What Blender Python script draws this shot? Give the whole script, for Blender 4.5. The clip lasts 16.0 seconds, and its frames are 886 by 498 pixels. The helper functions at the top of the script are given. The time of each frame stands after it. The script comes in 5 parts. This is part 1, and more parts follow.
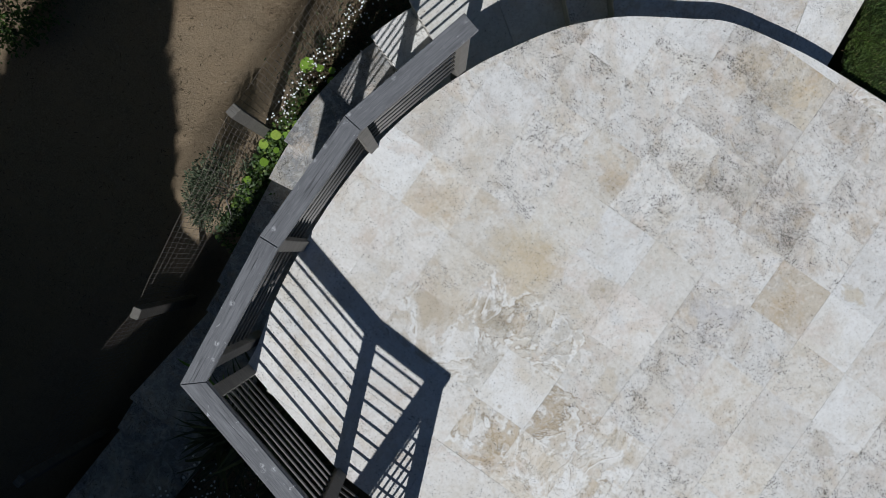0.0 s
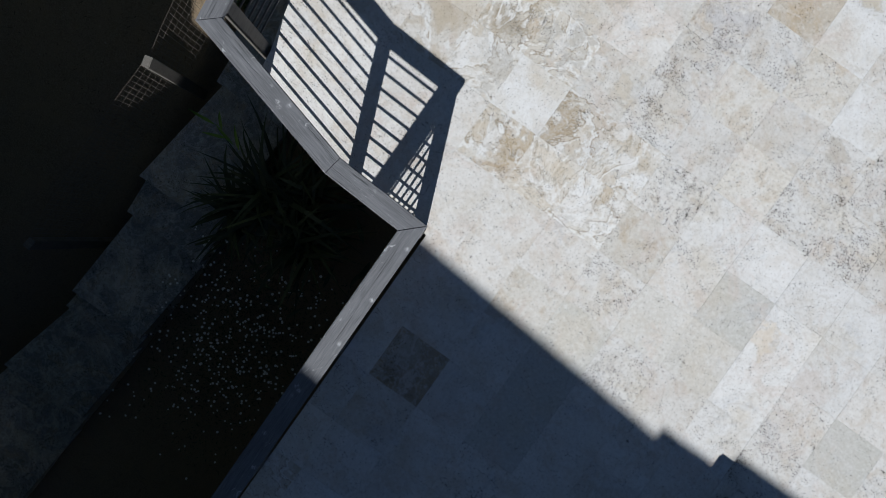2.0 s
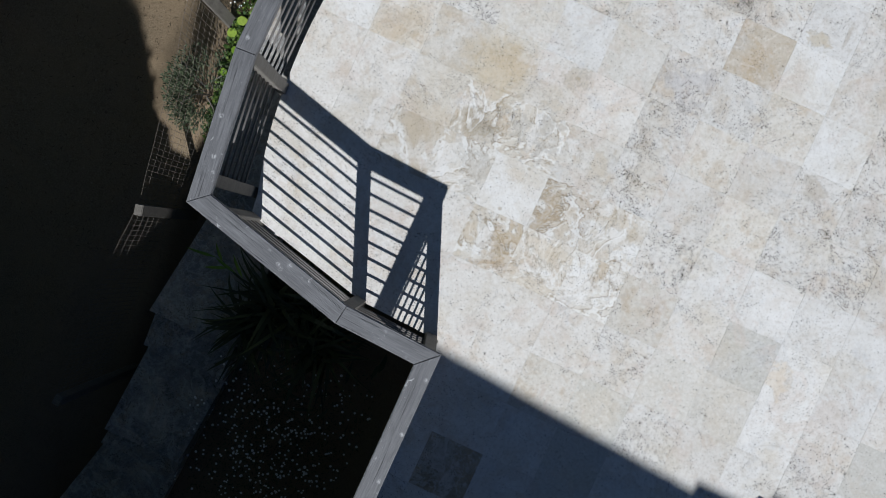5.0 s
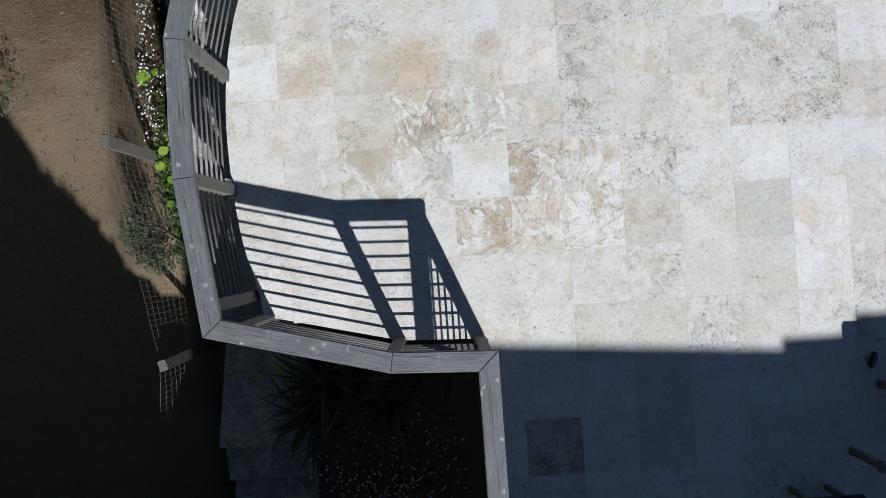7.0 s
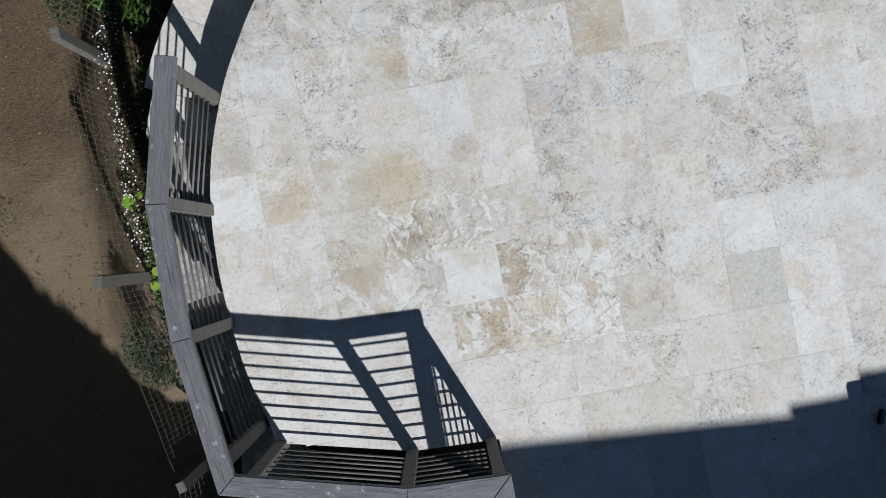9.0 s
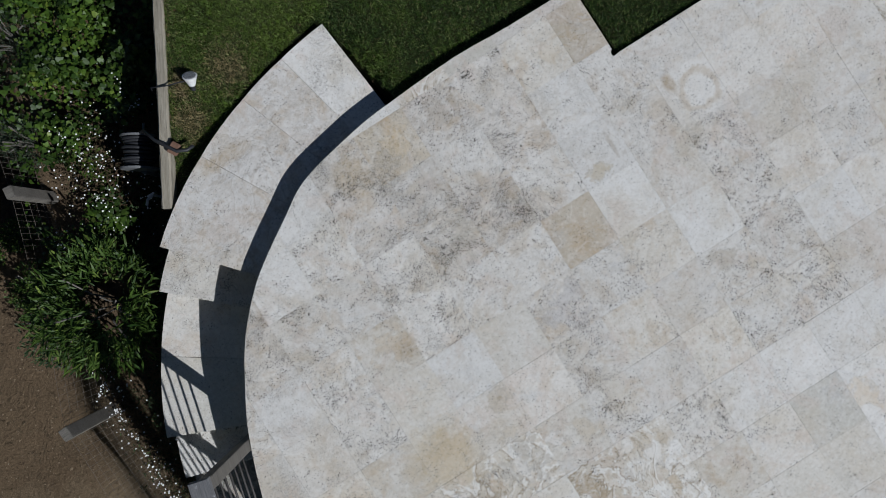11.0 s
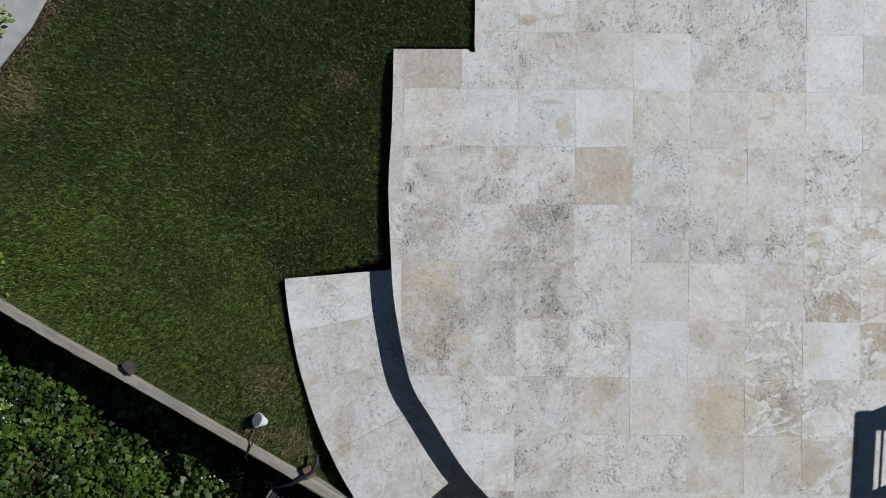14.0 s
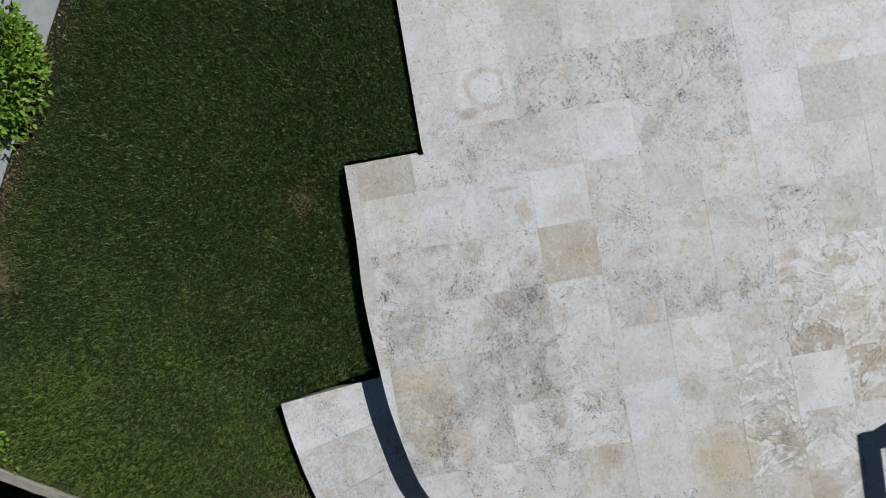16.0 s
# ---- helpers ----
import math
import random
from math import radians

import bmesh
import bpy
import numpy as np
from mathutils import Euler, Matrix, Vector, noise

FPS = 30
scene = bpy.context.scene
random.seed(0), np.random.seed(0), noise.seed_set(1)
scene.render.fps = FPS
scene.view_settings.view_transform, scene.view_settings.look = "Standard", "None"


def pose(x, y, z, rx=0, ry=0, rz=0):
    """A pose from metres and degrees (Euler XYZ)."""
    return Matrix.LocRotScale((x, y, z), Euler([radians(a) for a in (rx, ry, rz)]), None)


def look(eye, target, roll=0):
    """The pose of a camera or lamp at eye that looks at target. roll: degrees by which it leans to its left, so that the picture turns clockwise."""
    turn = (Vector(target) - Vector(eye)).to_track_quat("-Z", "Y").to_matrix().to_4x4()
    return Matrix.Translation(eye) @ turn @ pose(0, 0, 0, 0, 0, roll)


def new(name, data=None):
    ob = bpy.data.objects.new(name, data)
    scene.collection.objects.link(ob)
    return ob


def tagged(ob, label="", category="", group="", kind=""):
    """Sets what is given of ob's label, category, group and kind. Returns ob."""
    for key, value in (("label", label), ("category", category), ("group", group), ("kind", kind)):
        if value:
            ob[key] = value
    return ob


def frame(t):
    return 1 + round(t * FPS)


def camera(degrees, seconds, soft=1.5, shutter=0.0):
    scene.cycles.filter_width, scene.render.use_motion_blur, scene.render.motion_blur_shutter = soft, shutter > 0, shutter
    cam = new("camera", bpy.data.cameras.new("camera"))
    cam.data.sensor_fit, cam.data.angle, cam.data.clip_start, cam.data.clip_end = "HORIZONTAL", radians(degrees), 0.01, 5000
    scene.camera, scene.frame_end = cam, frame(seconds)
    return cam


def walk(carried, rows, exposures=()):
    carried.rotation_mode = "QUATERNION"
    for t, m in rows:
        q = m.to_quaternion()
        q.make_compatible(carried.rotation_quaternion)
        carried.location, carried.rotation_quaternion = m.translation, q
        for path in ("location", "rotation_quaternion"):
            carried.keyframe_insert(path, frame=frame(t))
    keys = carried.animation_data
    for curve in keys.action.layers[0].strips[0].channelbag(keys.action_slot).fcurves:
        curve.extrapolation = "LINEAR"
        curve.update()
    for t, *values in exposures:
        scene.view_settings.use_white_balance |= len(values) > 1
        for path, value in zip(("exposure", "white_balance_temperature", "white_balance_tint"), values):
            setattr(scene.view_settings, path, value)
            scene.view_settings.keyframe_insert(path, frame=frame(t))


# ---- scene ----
cam = camera(68.0, 16.0, soft=0.4)
# seconds, x, y, z, then small tilts and the turn of a camera that looks straight down
ROWS = [
    (0.0, -2.720, -1.497, 5.179, 0.04, -0.20, 35.19),
    (0.5, -2.377, -2.004, 5.182, 0.01, -0.13, 35.18),
    (1.0, -1.971, -2.627, 5.172, -0.04, -0.10, 35.19),
    (1.5, -1.615, -3.180, 5.159, -0.07, -0.05, 35.31),
    (2.0, -1.465, -3.432, 5.150, -0.08, -0.01, 35.33),
    (2.5, -1.459, -3.482, 5.158, -0.06, -0.03, 35.44),
    (3.0, -1.570, -3.326, 5.181, -0.05, -0.03, 35.33),
    (3.5, -1.761, -3.033, 5.214, -0.11, -0.01, 34.99),
    (4.0, -1.877, -2.837, 5.262, -0.10, -0.03, 31.32),
    (4.2, -1.900, -2.803, 5.278, -0.09, -0.04, 30.47),
    (6.3, -1.926, -2.684, 5.373, 0.04, -0.03, 7.21),
    (6.5, -1.939, -2.677, 5.375, 0.05, -0.03, 3.97),
    (7.0, -1.947, -2.683, 5.349, 0.09, 0.02, -3.78),
    (7.5, -1.938, -2.626, 5.366, -0.01, 0.09, -7.05),
    (8.0, -1.911, -2.468, 5.392, -0.11, 0.07, -7.18),
    (8.2, -1.892, -2.372, 5.397, -0.16, 0.07, -7.14),
    (10.3, -1.506, -0.462, 5.320, -0.12, -0.10, -23.62),
    (10.5, -1.436, -0.247, 5.305, -0.12, -0.11, -25.86),
    (11.0, -1.237, 0.240, 5.268, -0.06, -0.08, -32.36),
    (11.5, -1.042, 0.665, 5.216, -0.06, 0.02, -40.76),
    (12.0, -0.875, 0.992, 5.182, -0.07, 0.09, -49.87),
    (12.5, -0.838, 1.076, 5.192, -0.02, 0.05, -58.78),
    (13.0, -0.829, 1.080, 5.195, 0.06, -0.04, -69.00),
    (13.5, -0.826, 1.064, 5.209, 0.07, -0.09, -79.50),
    (14.0, -0.820, 1.046, 5.225, -0.03, -0.03, -89.32),
    (14.5, -0.814, 1.037, 5.260, -0.10, 0.06, -97.64),
    (15.0, -0.789, 1.037, 5.292, -0.12, 0.12, -99.11),
    (15.5, -0.526, 0.928, 5.314, -0.10, 0.23, -99.62),
    (16.0, -0.030, 0.750, 5.317, -0.10, 0.33, -99.84),
]
walk(cam, [(t, pose(x, y, z, rx, ry, rz)) for t, x, y, z, rx, ry, rz in ROWS],
     [(t, e, 6130, 10) for t, e in ((0.0, -0.2), (0.5, -0.24), (1.5, -0.14), (2.5, -0.02), (4.0, -0.04), (6.5, 0.0), (8.0, 0.04), (10.3, -0.45), (11.0, -0.5), (12.5, -0.42), (16.0, -0.32))])

# ---- light ----
SUN = Vector((0.471, -1.146, 1.0)).normalized()
world = bpy.data.worlds.new("world")
scene.world = world
world.use_nodes = True
wn = world.node_tree.nodes
sky = wn.new("ShaderNodeTexSky")
sky.sky_type, sky.sun_disc = "NISHITA", False
sky.air_density, sky.dust_density, sky.ozone_density, sky.altitude = 0.6, 0.0, 3.5, 1500
sky.sun_elevation, sky.sun_rotation = math.asin(SUN.z), math.atan2(SUN.x, SUN.y)
wn["Background"].inputs[1].default_value = 0.056
world.node_tree.links.new(sky.outputs[0], wn["Background"].inputs[0])
sun = new("sun", bpy.data.lights.new("sun", "SUN"))
sun.data.energy, sun.data.angle, sun.data.color = 5.0, radians(0.53), (1.0, 1.0, 0.99)
sun.matrix_world = look(SUN * 40, (0, 0, 0))


# ---- helpers of this scene ----
def link(me, name, parent=None, material=None, label="", matrix=None):
    ob = new(name, me)
    if material and not me.materials:
        me.materials.append(material)
    if parent:
        ob.parent = parent
    if matrix is not None:
        ob.matrix_basis = matrix
    if label:
        ob["label"] = label
    return ob


def part(name, bm, material, parent=None, label="", matrix=None, smooth=False):
    me = bpy.data.meshes.new(name)
    bm.to_mesh(me)
    bm.free()
    if smooth:
        for p in me.polygons:
            p.use_smooth = True
    return link(me, name, parent, material, label, matrix)


def empty(name, at=(0, 0, 0), rz=0):
    ob = new(name)
    ob.matrix_basis = pose(*at, 0, 0, rz)
    return ob


def soup(name, verts, faces, material, parent=None, label="", smooth=False):
    me = bpy.data.meshes.new(name)
    me.from_pydata(verts, [], faces)
    if smooth:
        for p in me.polygons:
            p.use_smooth = True
    return link(me, name, parent, material, label)


def prism(poly, z0, z1, bevel=0.0):
    bm = bmesh.new()
    area = sum(a[0] * b[1] - b[0] * a[1] for a, b in zip(poly, poly[1:] + poly[:1]))
    if area < 0:
        poly = poly[::-1]
    lo = [bm.verts.new((x, y, z0)) for x, y in poly]
    hi = [bm.verts.new((x, y, z1)) for x, y in poly]
    n = len(poly)
    top = bm.faces.new(hi)
    bm.faces.new(lo[::-1])
    for i in range(n):
        bm.faces.new((lo[i], lo[(i + 1) % n], hi[(i + 1) % n], hi[i]))
    if bevel:
        bmesh.ops.bevel(bm, geom=list(top.edges), offset=bevel, segments=2, affect="EDGES")
    bm.normal_update()
    bmesh.ops.triangulate(bm, faces=[f for f in bm.faces if len(f.verts) > 4], ngon_method="EAR_CLIP")
    return bm


def box(sx, sy, sz, at=(0, 0, 0), bevel=0.0):
    bm = bmesh.new()
    bmesh.ops.create_cube(bm, size=1, matrix=Matrix.Translation(at) @ Matrix.Diagonal((sx, sy, sz, 1)))
    if bevel:
        bmesh.ops.bevel(bm, geom=list(bm.edges), offset=bevel, segments=2, affect="EDGES")
    return bm


def cyl(r0, r1, h, at=(0, 0, 0), n=20, bevel=0.0, turn=None):
    bm = bmesh.new()
    m = Matrix.Translation(at) @ (turn or Matrix.Identity(4))
    bmesh.ops.create_cone(bm, cap_ends=True, segments=n, radius1=r0, radius2=r1, depth=h, matrix=m)
    if bevel:
        es = [e for e in bm.edges if any(len(f.verts) > 4 for f in e.link_faces)]
        bmesh.ops.bevel(bm, geom=es, offset=bevel, segments=2, affect="EDGES")
    return bm


def tube(points, r, n=8):
    bm = bmesh.new()
    rings = []
    pts = [Vector(p) for p in points]
    for i, p in enumerate(pts):
        d = (pts[min(i + 1, len(pts) - 1)] - pts[max(i - 1, 0)]).normalized()
        q = d.to_track_quat("Z", "Y")
        rings.append([bm.verts.new(p + q @ Vector((r * math.cos(2 * math.pi * k / n), r * math.sin(2 * math.pi * k / n), 0))) for k in range(n)])
    for a, b in zip(rings, rings[1:]):
        for k in range(n):
            bm.faces.new((a[k], a[(k + 1) % n], b[(k + 1) % n], b[k]))
    bm.faces.new(rings[0][::-1])
    bm.faces.new(rings[-1])
    return bm


def frame_along(p0, p1, z=0.0):
    """Local x from p0 towards p1, origin at their middle."""
    a, b = Vector(p0[:2]), Vector(p1[:2])
    d = b - a
    return pose((a.x + b.x) / 2, (a.y + b.y) / 2, z, 0, 0, math.degrees(math.atan2(d.y, d.x))), d.length


# ---- materials ----
class Nodes:
    def __init__(self, name):
        self.mat = bpy.data.materials.new(name)
        self.mat.use_nodes = True
        self.t = self.mat.node_tree
        self.b = self.t.nodes["Principled BSDF"]

    def put(self, kind, inputs=(), **props):
        n = self.t.nodes.new("ShaderNode" + kind)
        for k, v in props.items():
            setattr(n, k, v)
        for k, v in dict(inputs).items():
            self.wire(v, n.inputs[k])
        return n

    def wire(self, v, socket):
        if isinstance(v, bpy.types.NodeSocket):
            self.t.links.new(v, socket)
        elif isinstance(v, bpy.types.Node):
            self.t.links.new(v.outputs[0], socket)
        else:
            socket.default_value = v

    def noise(self, vec, scale, detail=4.0, rough=0.6, distort=0.0):
        return self.put("TexNoise", {"Vector": vec, "Scale": scale, "Detail": detail, "Roughness": rough, "Distortion": distort}).outputs["Fac"]

    def ramp(self, fac, a, b, lo=0.0, hi=1.0):
        n = self.put("MapRange", {"Value": fac, "From Min": a, "From Max": b, "To Min": lo, "To Max": hi})
        return n.outputs[0]

    def mix(self, fac, a, b, kind="MIX"):
        n = self.put("Mix", data_type="RGBA", blend_type=kind)
        self.wire(fac, n.inputs[0])
        self.wire(a if not isinstance(a, tuple) else (*a, 1), n.inputs[6])
        self.wire(b if not isinstance(b, tuple) else (*b, 1), n.inputs[7])
        return n.outputs[2]

    def math(self, op, a, b=0.0):
        n = self.put("Math", operation=op)
        self.wire(a, n.inputs[0])
        self.wire(b, n.inputs[1])
        return n.outputs[0]

    def scaled(self, vec, s):
        return self.put("Mapping", {"Vector": vec, "Scale": s}).outputs[0]

    def done(self, color, rough=0.7, bump=None, strength=0.3, distance=0.005, metal=0.0, spec=0.5):
        self.wire(color if not isinstance(color, tuple) else (*color, 1), self.b.inputs["Base Color"])
        self.wire(rough, self.b.inputs["Roughness"])
        self.b.inputs["Metallic"].default_value = metal
        self.b.inputs["Specular IOR Level"].default_value = spec
        if bump is not None:
            n = self.put("Bump", {"Height": bump, "Strength": strength, "Distance": distance})
            self.wire(n.outputs[0], self.b.inputs["Normal"])
        return self.mat


TANNED, RUST, CHALK = (0.45, 0.345, 0.215), (0.38, 0.28, 0.16), (0.79, 0.78, 0.75)
STAINS = [(-2.98, -1.20, 0.22, 0.18, TANNED, 0.6, 2.4), (-2.11, -1.19, 0.30, 0.28, (0.53, 0.43, 0.27), 0.6, 2.4), (-2.43, -1.86, 0.28, 0.24, (0.52, 0.43, 0.30), 0.55, 2.4),
          (-2.08, -1.69, 0.14, 0.12, (0.28, 0.24, 0.18), 0.6, 2.4), (-1.92, -0.27, 0.12, 0.12, RUST, 0.6, 2.4),
          (1.19, 0.22, 0.27, 0.26, CHALK, 0.65, 0.7), (1.19, 0.22, 0.15, 0.15, TANNED, -0.5, 1.6), (1.01, 0.39, 0.05, 0.09, RUST, 0.7, 1.2),
          (-2.35, 1.84, 0.24, 0.08, TANNED, 0.6, 1.6), (-1.57, 1.12, 0.20, 0.16, (0.47, 0.37, 0.235), 0.6, 2.4), (-1.22, -4.22, 0.12, 0.09, (0.46, 0.43, 0.37), 0.8, 1.5)]

KINDS = {"P": "plain", "D": "pitted", "B": "banded", "O": "ochre", "T": "tan", "E": "beige", "G": "grey", "W": "white", "L": "lichen", "N": "brown", "S": "smooth", "V": "ivory", "Y": "yellowed"}
LAID = ["PPPWLYLLETPP", "PLWDLLDLWDPP", "PLDDDLLDWDPP", "DWDEDDDTVPDP", "PPDSVSLDEVDP", "VEEEPPDEPDDV", "PPEOBEDPEDDP",
        "PPBBVOBDWWWV", "PPPPOBBEPGWV", "PPPPPPPDSSWD", "PPPPPPEGDPWD", "PPGPPPPGPPPP", "PPPPPNPGPPPP"]
TILE_KIND = {(i - 8, 2 - j): KINDS[c] for j, row in enumerate(LAID) for i, c in enumerate(row)}
PALE, BUFF, DUST, UMBER = (0.77, 0.755, 0.725), (0.57, 0.485, 0.365), (0.47, 0.445, 0.40), (0.37, 0.30, 0.205)
# figures of single tiles: column, row, place and reach within the tile, tint, amount
FIGURES = {(-3, -10): [(0.64, 0.32, 0.10, 0.34, (0.62, 0.58, 0.52), 0.9), (0.30, 0.42, 0.20, 0.20, (0.52, 0.49, 0.44), 0.7)],
           (-3, -5): [(0.20, 0.38, 0.17, 0.36, RUST, 0.9), (0.62, 0.35, 0.12, 0.25, BUFF, 0.6)],
           (-4, -5): [(0.40, 0.77, 0.22, 0.15, BUFF, 0.5), (0.44, 0.09, 0.035, 0.03, UMBER, 0.9), (0.62, 0.95, 0.03, 0.025, UMBER, 0.9)],
           (-4, -6): [(0.13, 0.60, 0.11, 0.40, BUFF, 0.8), (0.74, 0.60, 0.24, 0.36, TANNED, 0.85), (0.41, 0.52, 0.10, 0.40, PALE, 0.8), (0.72, 0.45, 0.12, 0.10, UMBER, 0.6)],
           (-3, -6): [(0.50, 0.77, 0.50, 0.17, BUFF, 0.7), (0.38, 0.36, 0.36, 0.09, PALE, 0.8), (0.60, 0.10, 0.40, 0.12, BUFF, 0.7)],
           (-2, -5): [(0.57, 0.39, 0.32, 0.22, PALE, 0.9), (0.45, 0.75, 0.36, 0.15, BUFF, 0.7), (0.15, 0.85, 0.12, 0.12, PALE, 0.8)],
           (-2, -6): [(0.58, 0.83, 0.16, 0.14, TANNED, 0.85), (0.26, 0.40, 0.30, 0.30, PALE, 0.8), (0.85, 0.80, 0.12, 0.18, PALE, 0.8)],
           (-5, -4): [(0.50, 0.20, 0.34, 0.24, (0.42, 0.37, 0.29), 0.8), (0.20, 0.60, 0.16, 0.22, PALE, 0.7), (0.55, 0.85, 0.30, 0.10, BUFF, 0.5)],
           (-4, -4): [(0.18, 0.60, 0.12, 0.26, DUST, 0.8), (0.66, 0.63, 0.20, 0.32, DUST, 0.8), (0.42, 0.50, 0.08, 0.35, PALE, 0.8)],
           (-3, -4): [(0.16, 0.68, 0.13, 0.12, PALE, 0.9), (0.70, 0.55, 0.16, 0.30, BUFF, 0.7)],
           (-5, -5): [(0.17, 0.55, 0.15, 0.40, PALE, 0.8), (0.75, 0.53, 0.20, 0.30, DUST, 0.7)],
           (-7, -5): [(0.68, 0.69, 0.09, 0.26, PALE, 0.8)], (-6, -5): [(0.20, 0.80, 0.30, 0.10, BUFF, 0.5), (0.60, 0.70, 0.20, 0.20, BUFF, 0.4)],
           (-4, -3): [(0.70, 0.78, 0.20, 0.17, (0.50, 0.44, 0.34), 0.8), (0.74, 0.76, 0.045, 0.04, UMBER, 0.9), (0.50, 0.14, 0.32, 0.12, BUFF, 0.6)],
           (-5, -3): [(0.40, 0.40, 0.42, 0.36, (0.60, 0.50, 0.36), 0.55)], (-6, -3): [(0.18, 0.65, 0.16, 0.30, BUFF, 0.55), (0.72, 0.37, 0.13, 0.35, BUFF, 0.5)],
           (-7, -3): [(0.30, 0.12, 0.30, 0.16, BUFF, 0.65), (0.70, 0.70, 0.25, 0.22, BUFF, 0.5)], (2, -6): [(0.18, 0.36, 0.20, 0.36, (0.62, 0.52, 0.38), 0.7)],
           (1, -3): [(0.36, 0.80, 0.20, 0.18, (0.44, 0.39, 0.31), 0.75), (0.80, 0.45, 0.08, 0.15, BUFF, 0.6)],
           (0, 0): [(0.31, 0.19, 0.19, 0.14, (0.52, 0.43, 0.28), 0.85), (0.78, 0.46, 0.035, 0.25, UMBER, 0.5)],
           (-2, 2): [(0.47, 0.54, 0.28, 0.26, (0.40, 0.335, 0.26), 0.7)], (-3, 2): [(0.86, 0.75, 0.10, 0.16, BUFF, 0.6), (0.57, 0.53, 0.22, 0.26, (0.58, 0.46, 0.29), 0.7), (0.28, 0.40, 0.20, 0.30, UMBER, 0.45)],
           (-3, 1): [(0.50, 0.87, 0.36, 0.08, PALE, 0.7)], (-3, 0): [(0.75, 0.50, 0.20, 0.30, (0.42, 0.39, 0.32), 0.55)],
           (-2, -2): [(0.55, 0.50, 0.40, 0.32, (0.45, 0.44, 0.45), 0.6)], (-5, -1): [(0.63, 0.62, 0.36, 0.32, (0.58, 0.47, 0.33), 0.65)],
           (-6, -1): [(0.50, 0.70, 0.30, 0.12, BUFF, 0.6), (0.30, 0.25, 0.25, 0.2, PALE, 0.7)], (0, 2): [(0.70, 0.40, 0.22, 0.20, BUFF, 0.5)], (-1, 2): [(0.30, 0.40, 0.25, 0.3, DUST, 0.6)]}
T = 0.457


def travertine(name, base, warm, pits=0.5, tan=0.3, vein=0.3, grey=0.2, ochre=(0.46, 0.38, 0.27)):
    n = Nodes(name)
    pos = n.put("NewGeometry").outputs["Position"]
    rnd = n.put("ObjectInfo").outputs["Random"]
    shift = n.put("CombineXYZ", {"X": n.math("MULTIPLY", rnd, 37.0), "Y": n.math("MULTIPLY", rnd, 71.0), "Z": n.math("MULTIPLY", rnd, 13.0)})
    vec = n.put("VectorMath", {0: pos, 1: shift.outputs[0]}, operation="ADD").outputs[0]
    cloud = n.noise(vec, 3.0, 7, 0.68, 0.6)
    drift = n.noise(pos, 1.7, 6, 0.62, 0.4)
    fine = n.noise(vec, 34, 7, 0.78, 0.4)
    col = n.mix(n.ramp(cloud, 0.36, 0.64), base, warm)
    col = n.mix(n.ramp(drift, 0.50, 0.64, 0.0, 0.5), col, (0.575, 0.51, 0.405))
    col = n.mix(n.ramp(n.noise(pos, 2.3, 7, 0.7, 0.8), 0.53, 0.62, 0.0, 0.45), col, (0.60, 0.51, 0.44))
    col = n.mix(n.ramp(n.noise(pos, 3.1, 6, 0.7, 0.6), 0.44, 0.34, 0.0, 0.35), col, (0.52, 0.53, 0.54))
    col = n.mix(n.math("MULTIPLY", n.ramp(n.noise(vec, 4.5, 7, 0.7, 0.7), 0.51, 0.64), tan), col, (0.47, 0.345, 0.205))
    col = n.mix(n.math("MULTIPLY", n.ramp(fine, 0.48, 0.66), 0.28), col, (0.42, 0.37, 0.30))
    col = n.mix(n.math("MULTIPLY", n.ramp(fine, 0.50, 0.34), 0.4), col, (0.78, 0.765, 0.73))
    # stains that lie across the joints, each with its own ragged outline
    wander = n.put("TexNoise", {"Vector": pos, "Scale": 6.0, "Detail": 7.0, "Roughness": 0.7}).outputs["Color"]
    for sx, sy, rx, ry, tint, amount, stray in STAINS:
        off = n.put("VectorMath", {0: pos, 1: (sx, sy, 0.0)}, operation="SUBTRACT").outputs[0]
        off = n.put("VectorMath", {0: off, 1: (1 / rx, 1 / ry, 0.0)}, operation="MULTIPLY").outputs[0]
        off = n.put("VectorMath", {0: off, 1: n.put("VectorMath", {0: n.put("VectorMath", {0: wander, 1: (0.5, 0.5, 0.5)}, operation="SUBTRACT").outputs[0], 1: (stray, stray, 0.0)}, operation="MULTIPLY").outputs[0]}, operation="ADD").outputs[0]
        dist = n.put("VectorMath", {0: off}, operation="LENGTH").outputs["Value"]
        if amount < 0:
            blot = n.ramp(n.math("ABSOLUTE", n.math("SUBTRACT", dist, 1.0)), 0.10, 0.30, 1.0, 0.0)
        else:
            blot = n.ramp(dist, 0.55, 1.15, 1.0, 0.0)
        blot = n.math("MULTIPLY", blot, n.ramp(fine, 0.35, 0.6, 0.55, 1.0))
        col = n.mix(n.math("MULTIPLY", blot, abs(amount)), col, tint)
    # curled bands of the stone
    band = n.noise(vec, 2.3, 7, 0.58, 0.45)
    ragged = n.math("ADD", band, n.math("MULTIPLY", n.math("SUBTRACT", fine, 0.5), 0.04))
    for lvl, wide, tint, amount in ((0.50, 0.008, (0.30, 0.24, 0.16), 0.8), (0.53, 0.022, (0.79, 0.78, 0.75), 0.7), (0.43, 0.016, (0.78, 0.77, 0.74), 0.6), (0.39, 0.007, (0.30, 0.25, 0.17), 0.7)):
        line = n.ramp(n.math("ABSOLUTE", n.math("SUBTRACT", ragged, lvl)), wide * 0.4, wide, 1.0, 0.0)
        col = n.mix(n.math("MULTIPLY", line, vein * amount), col, tint)
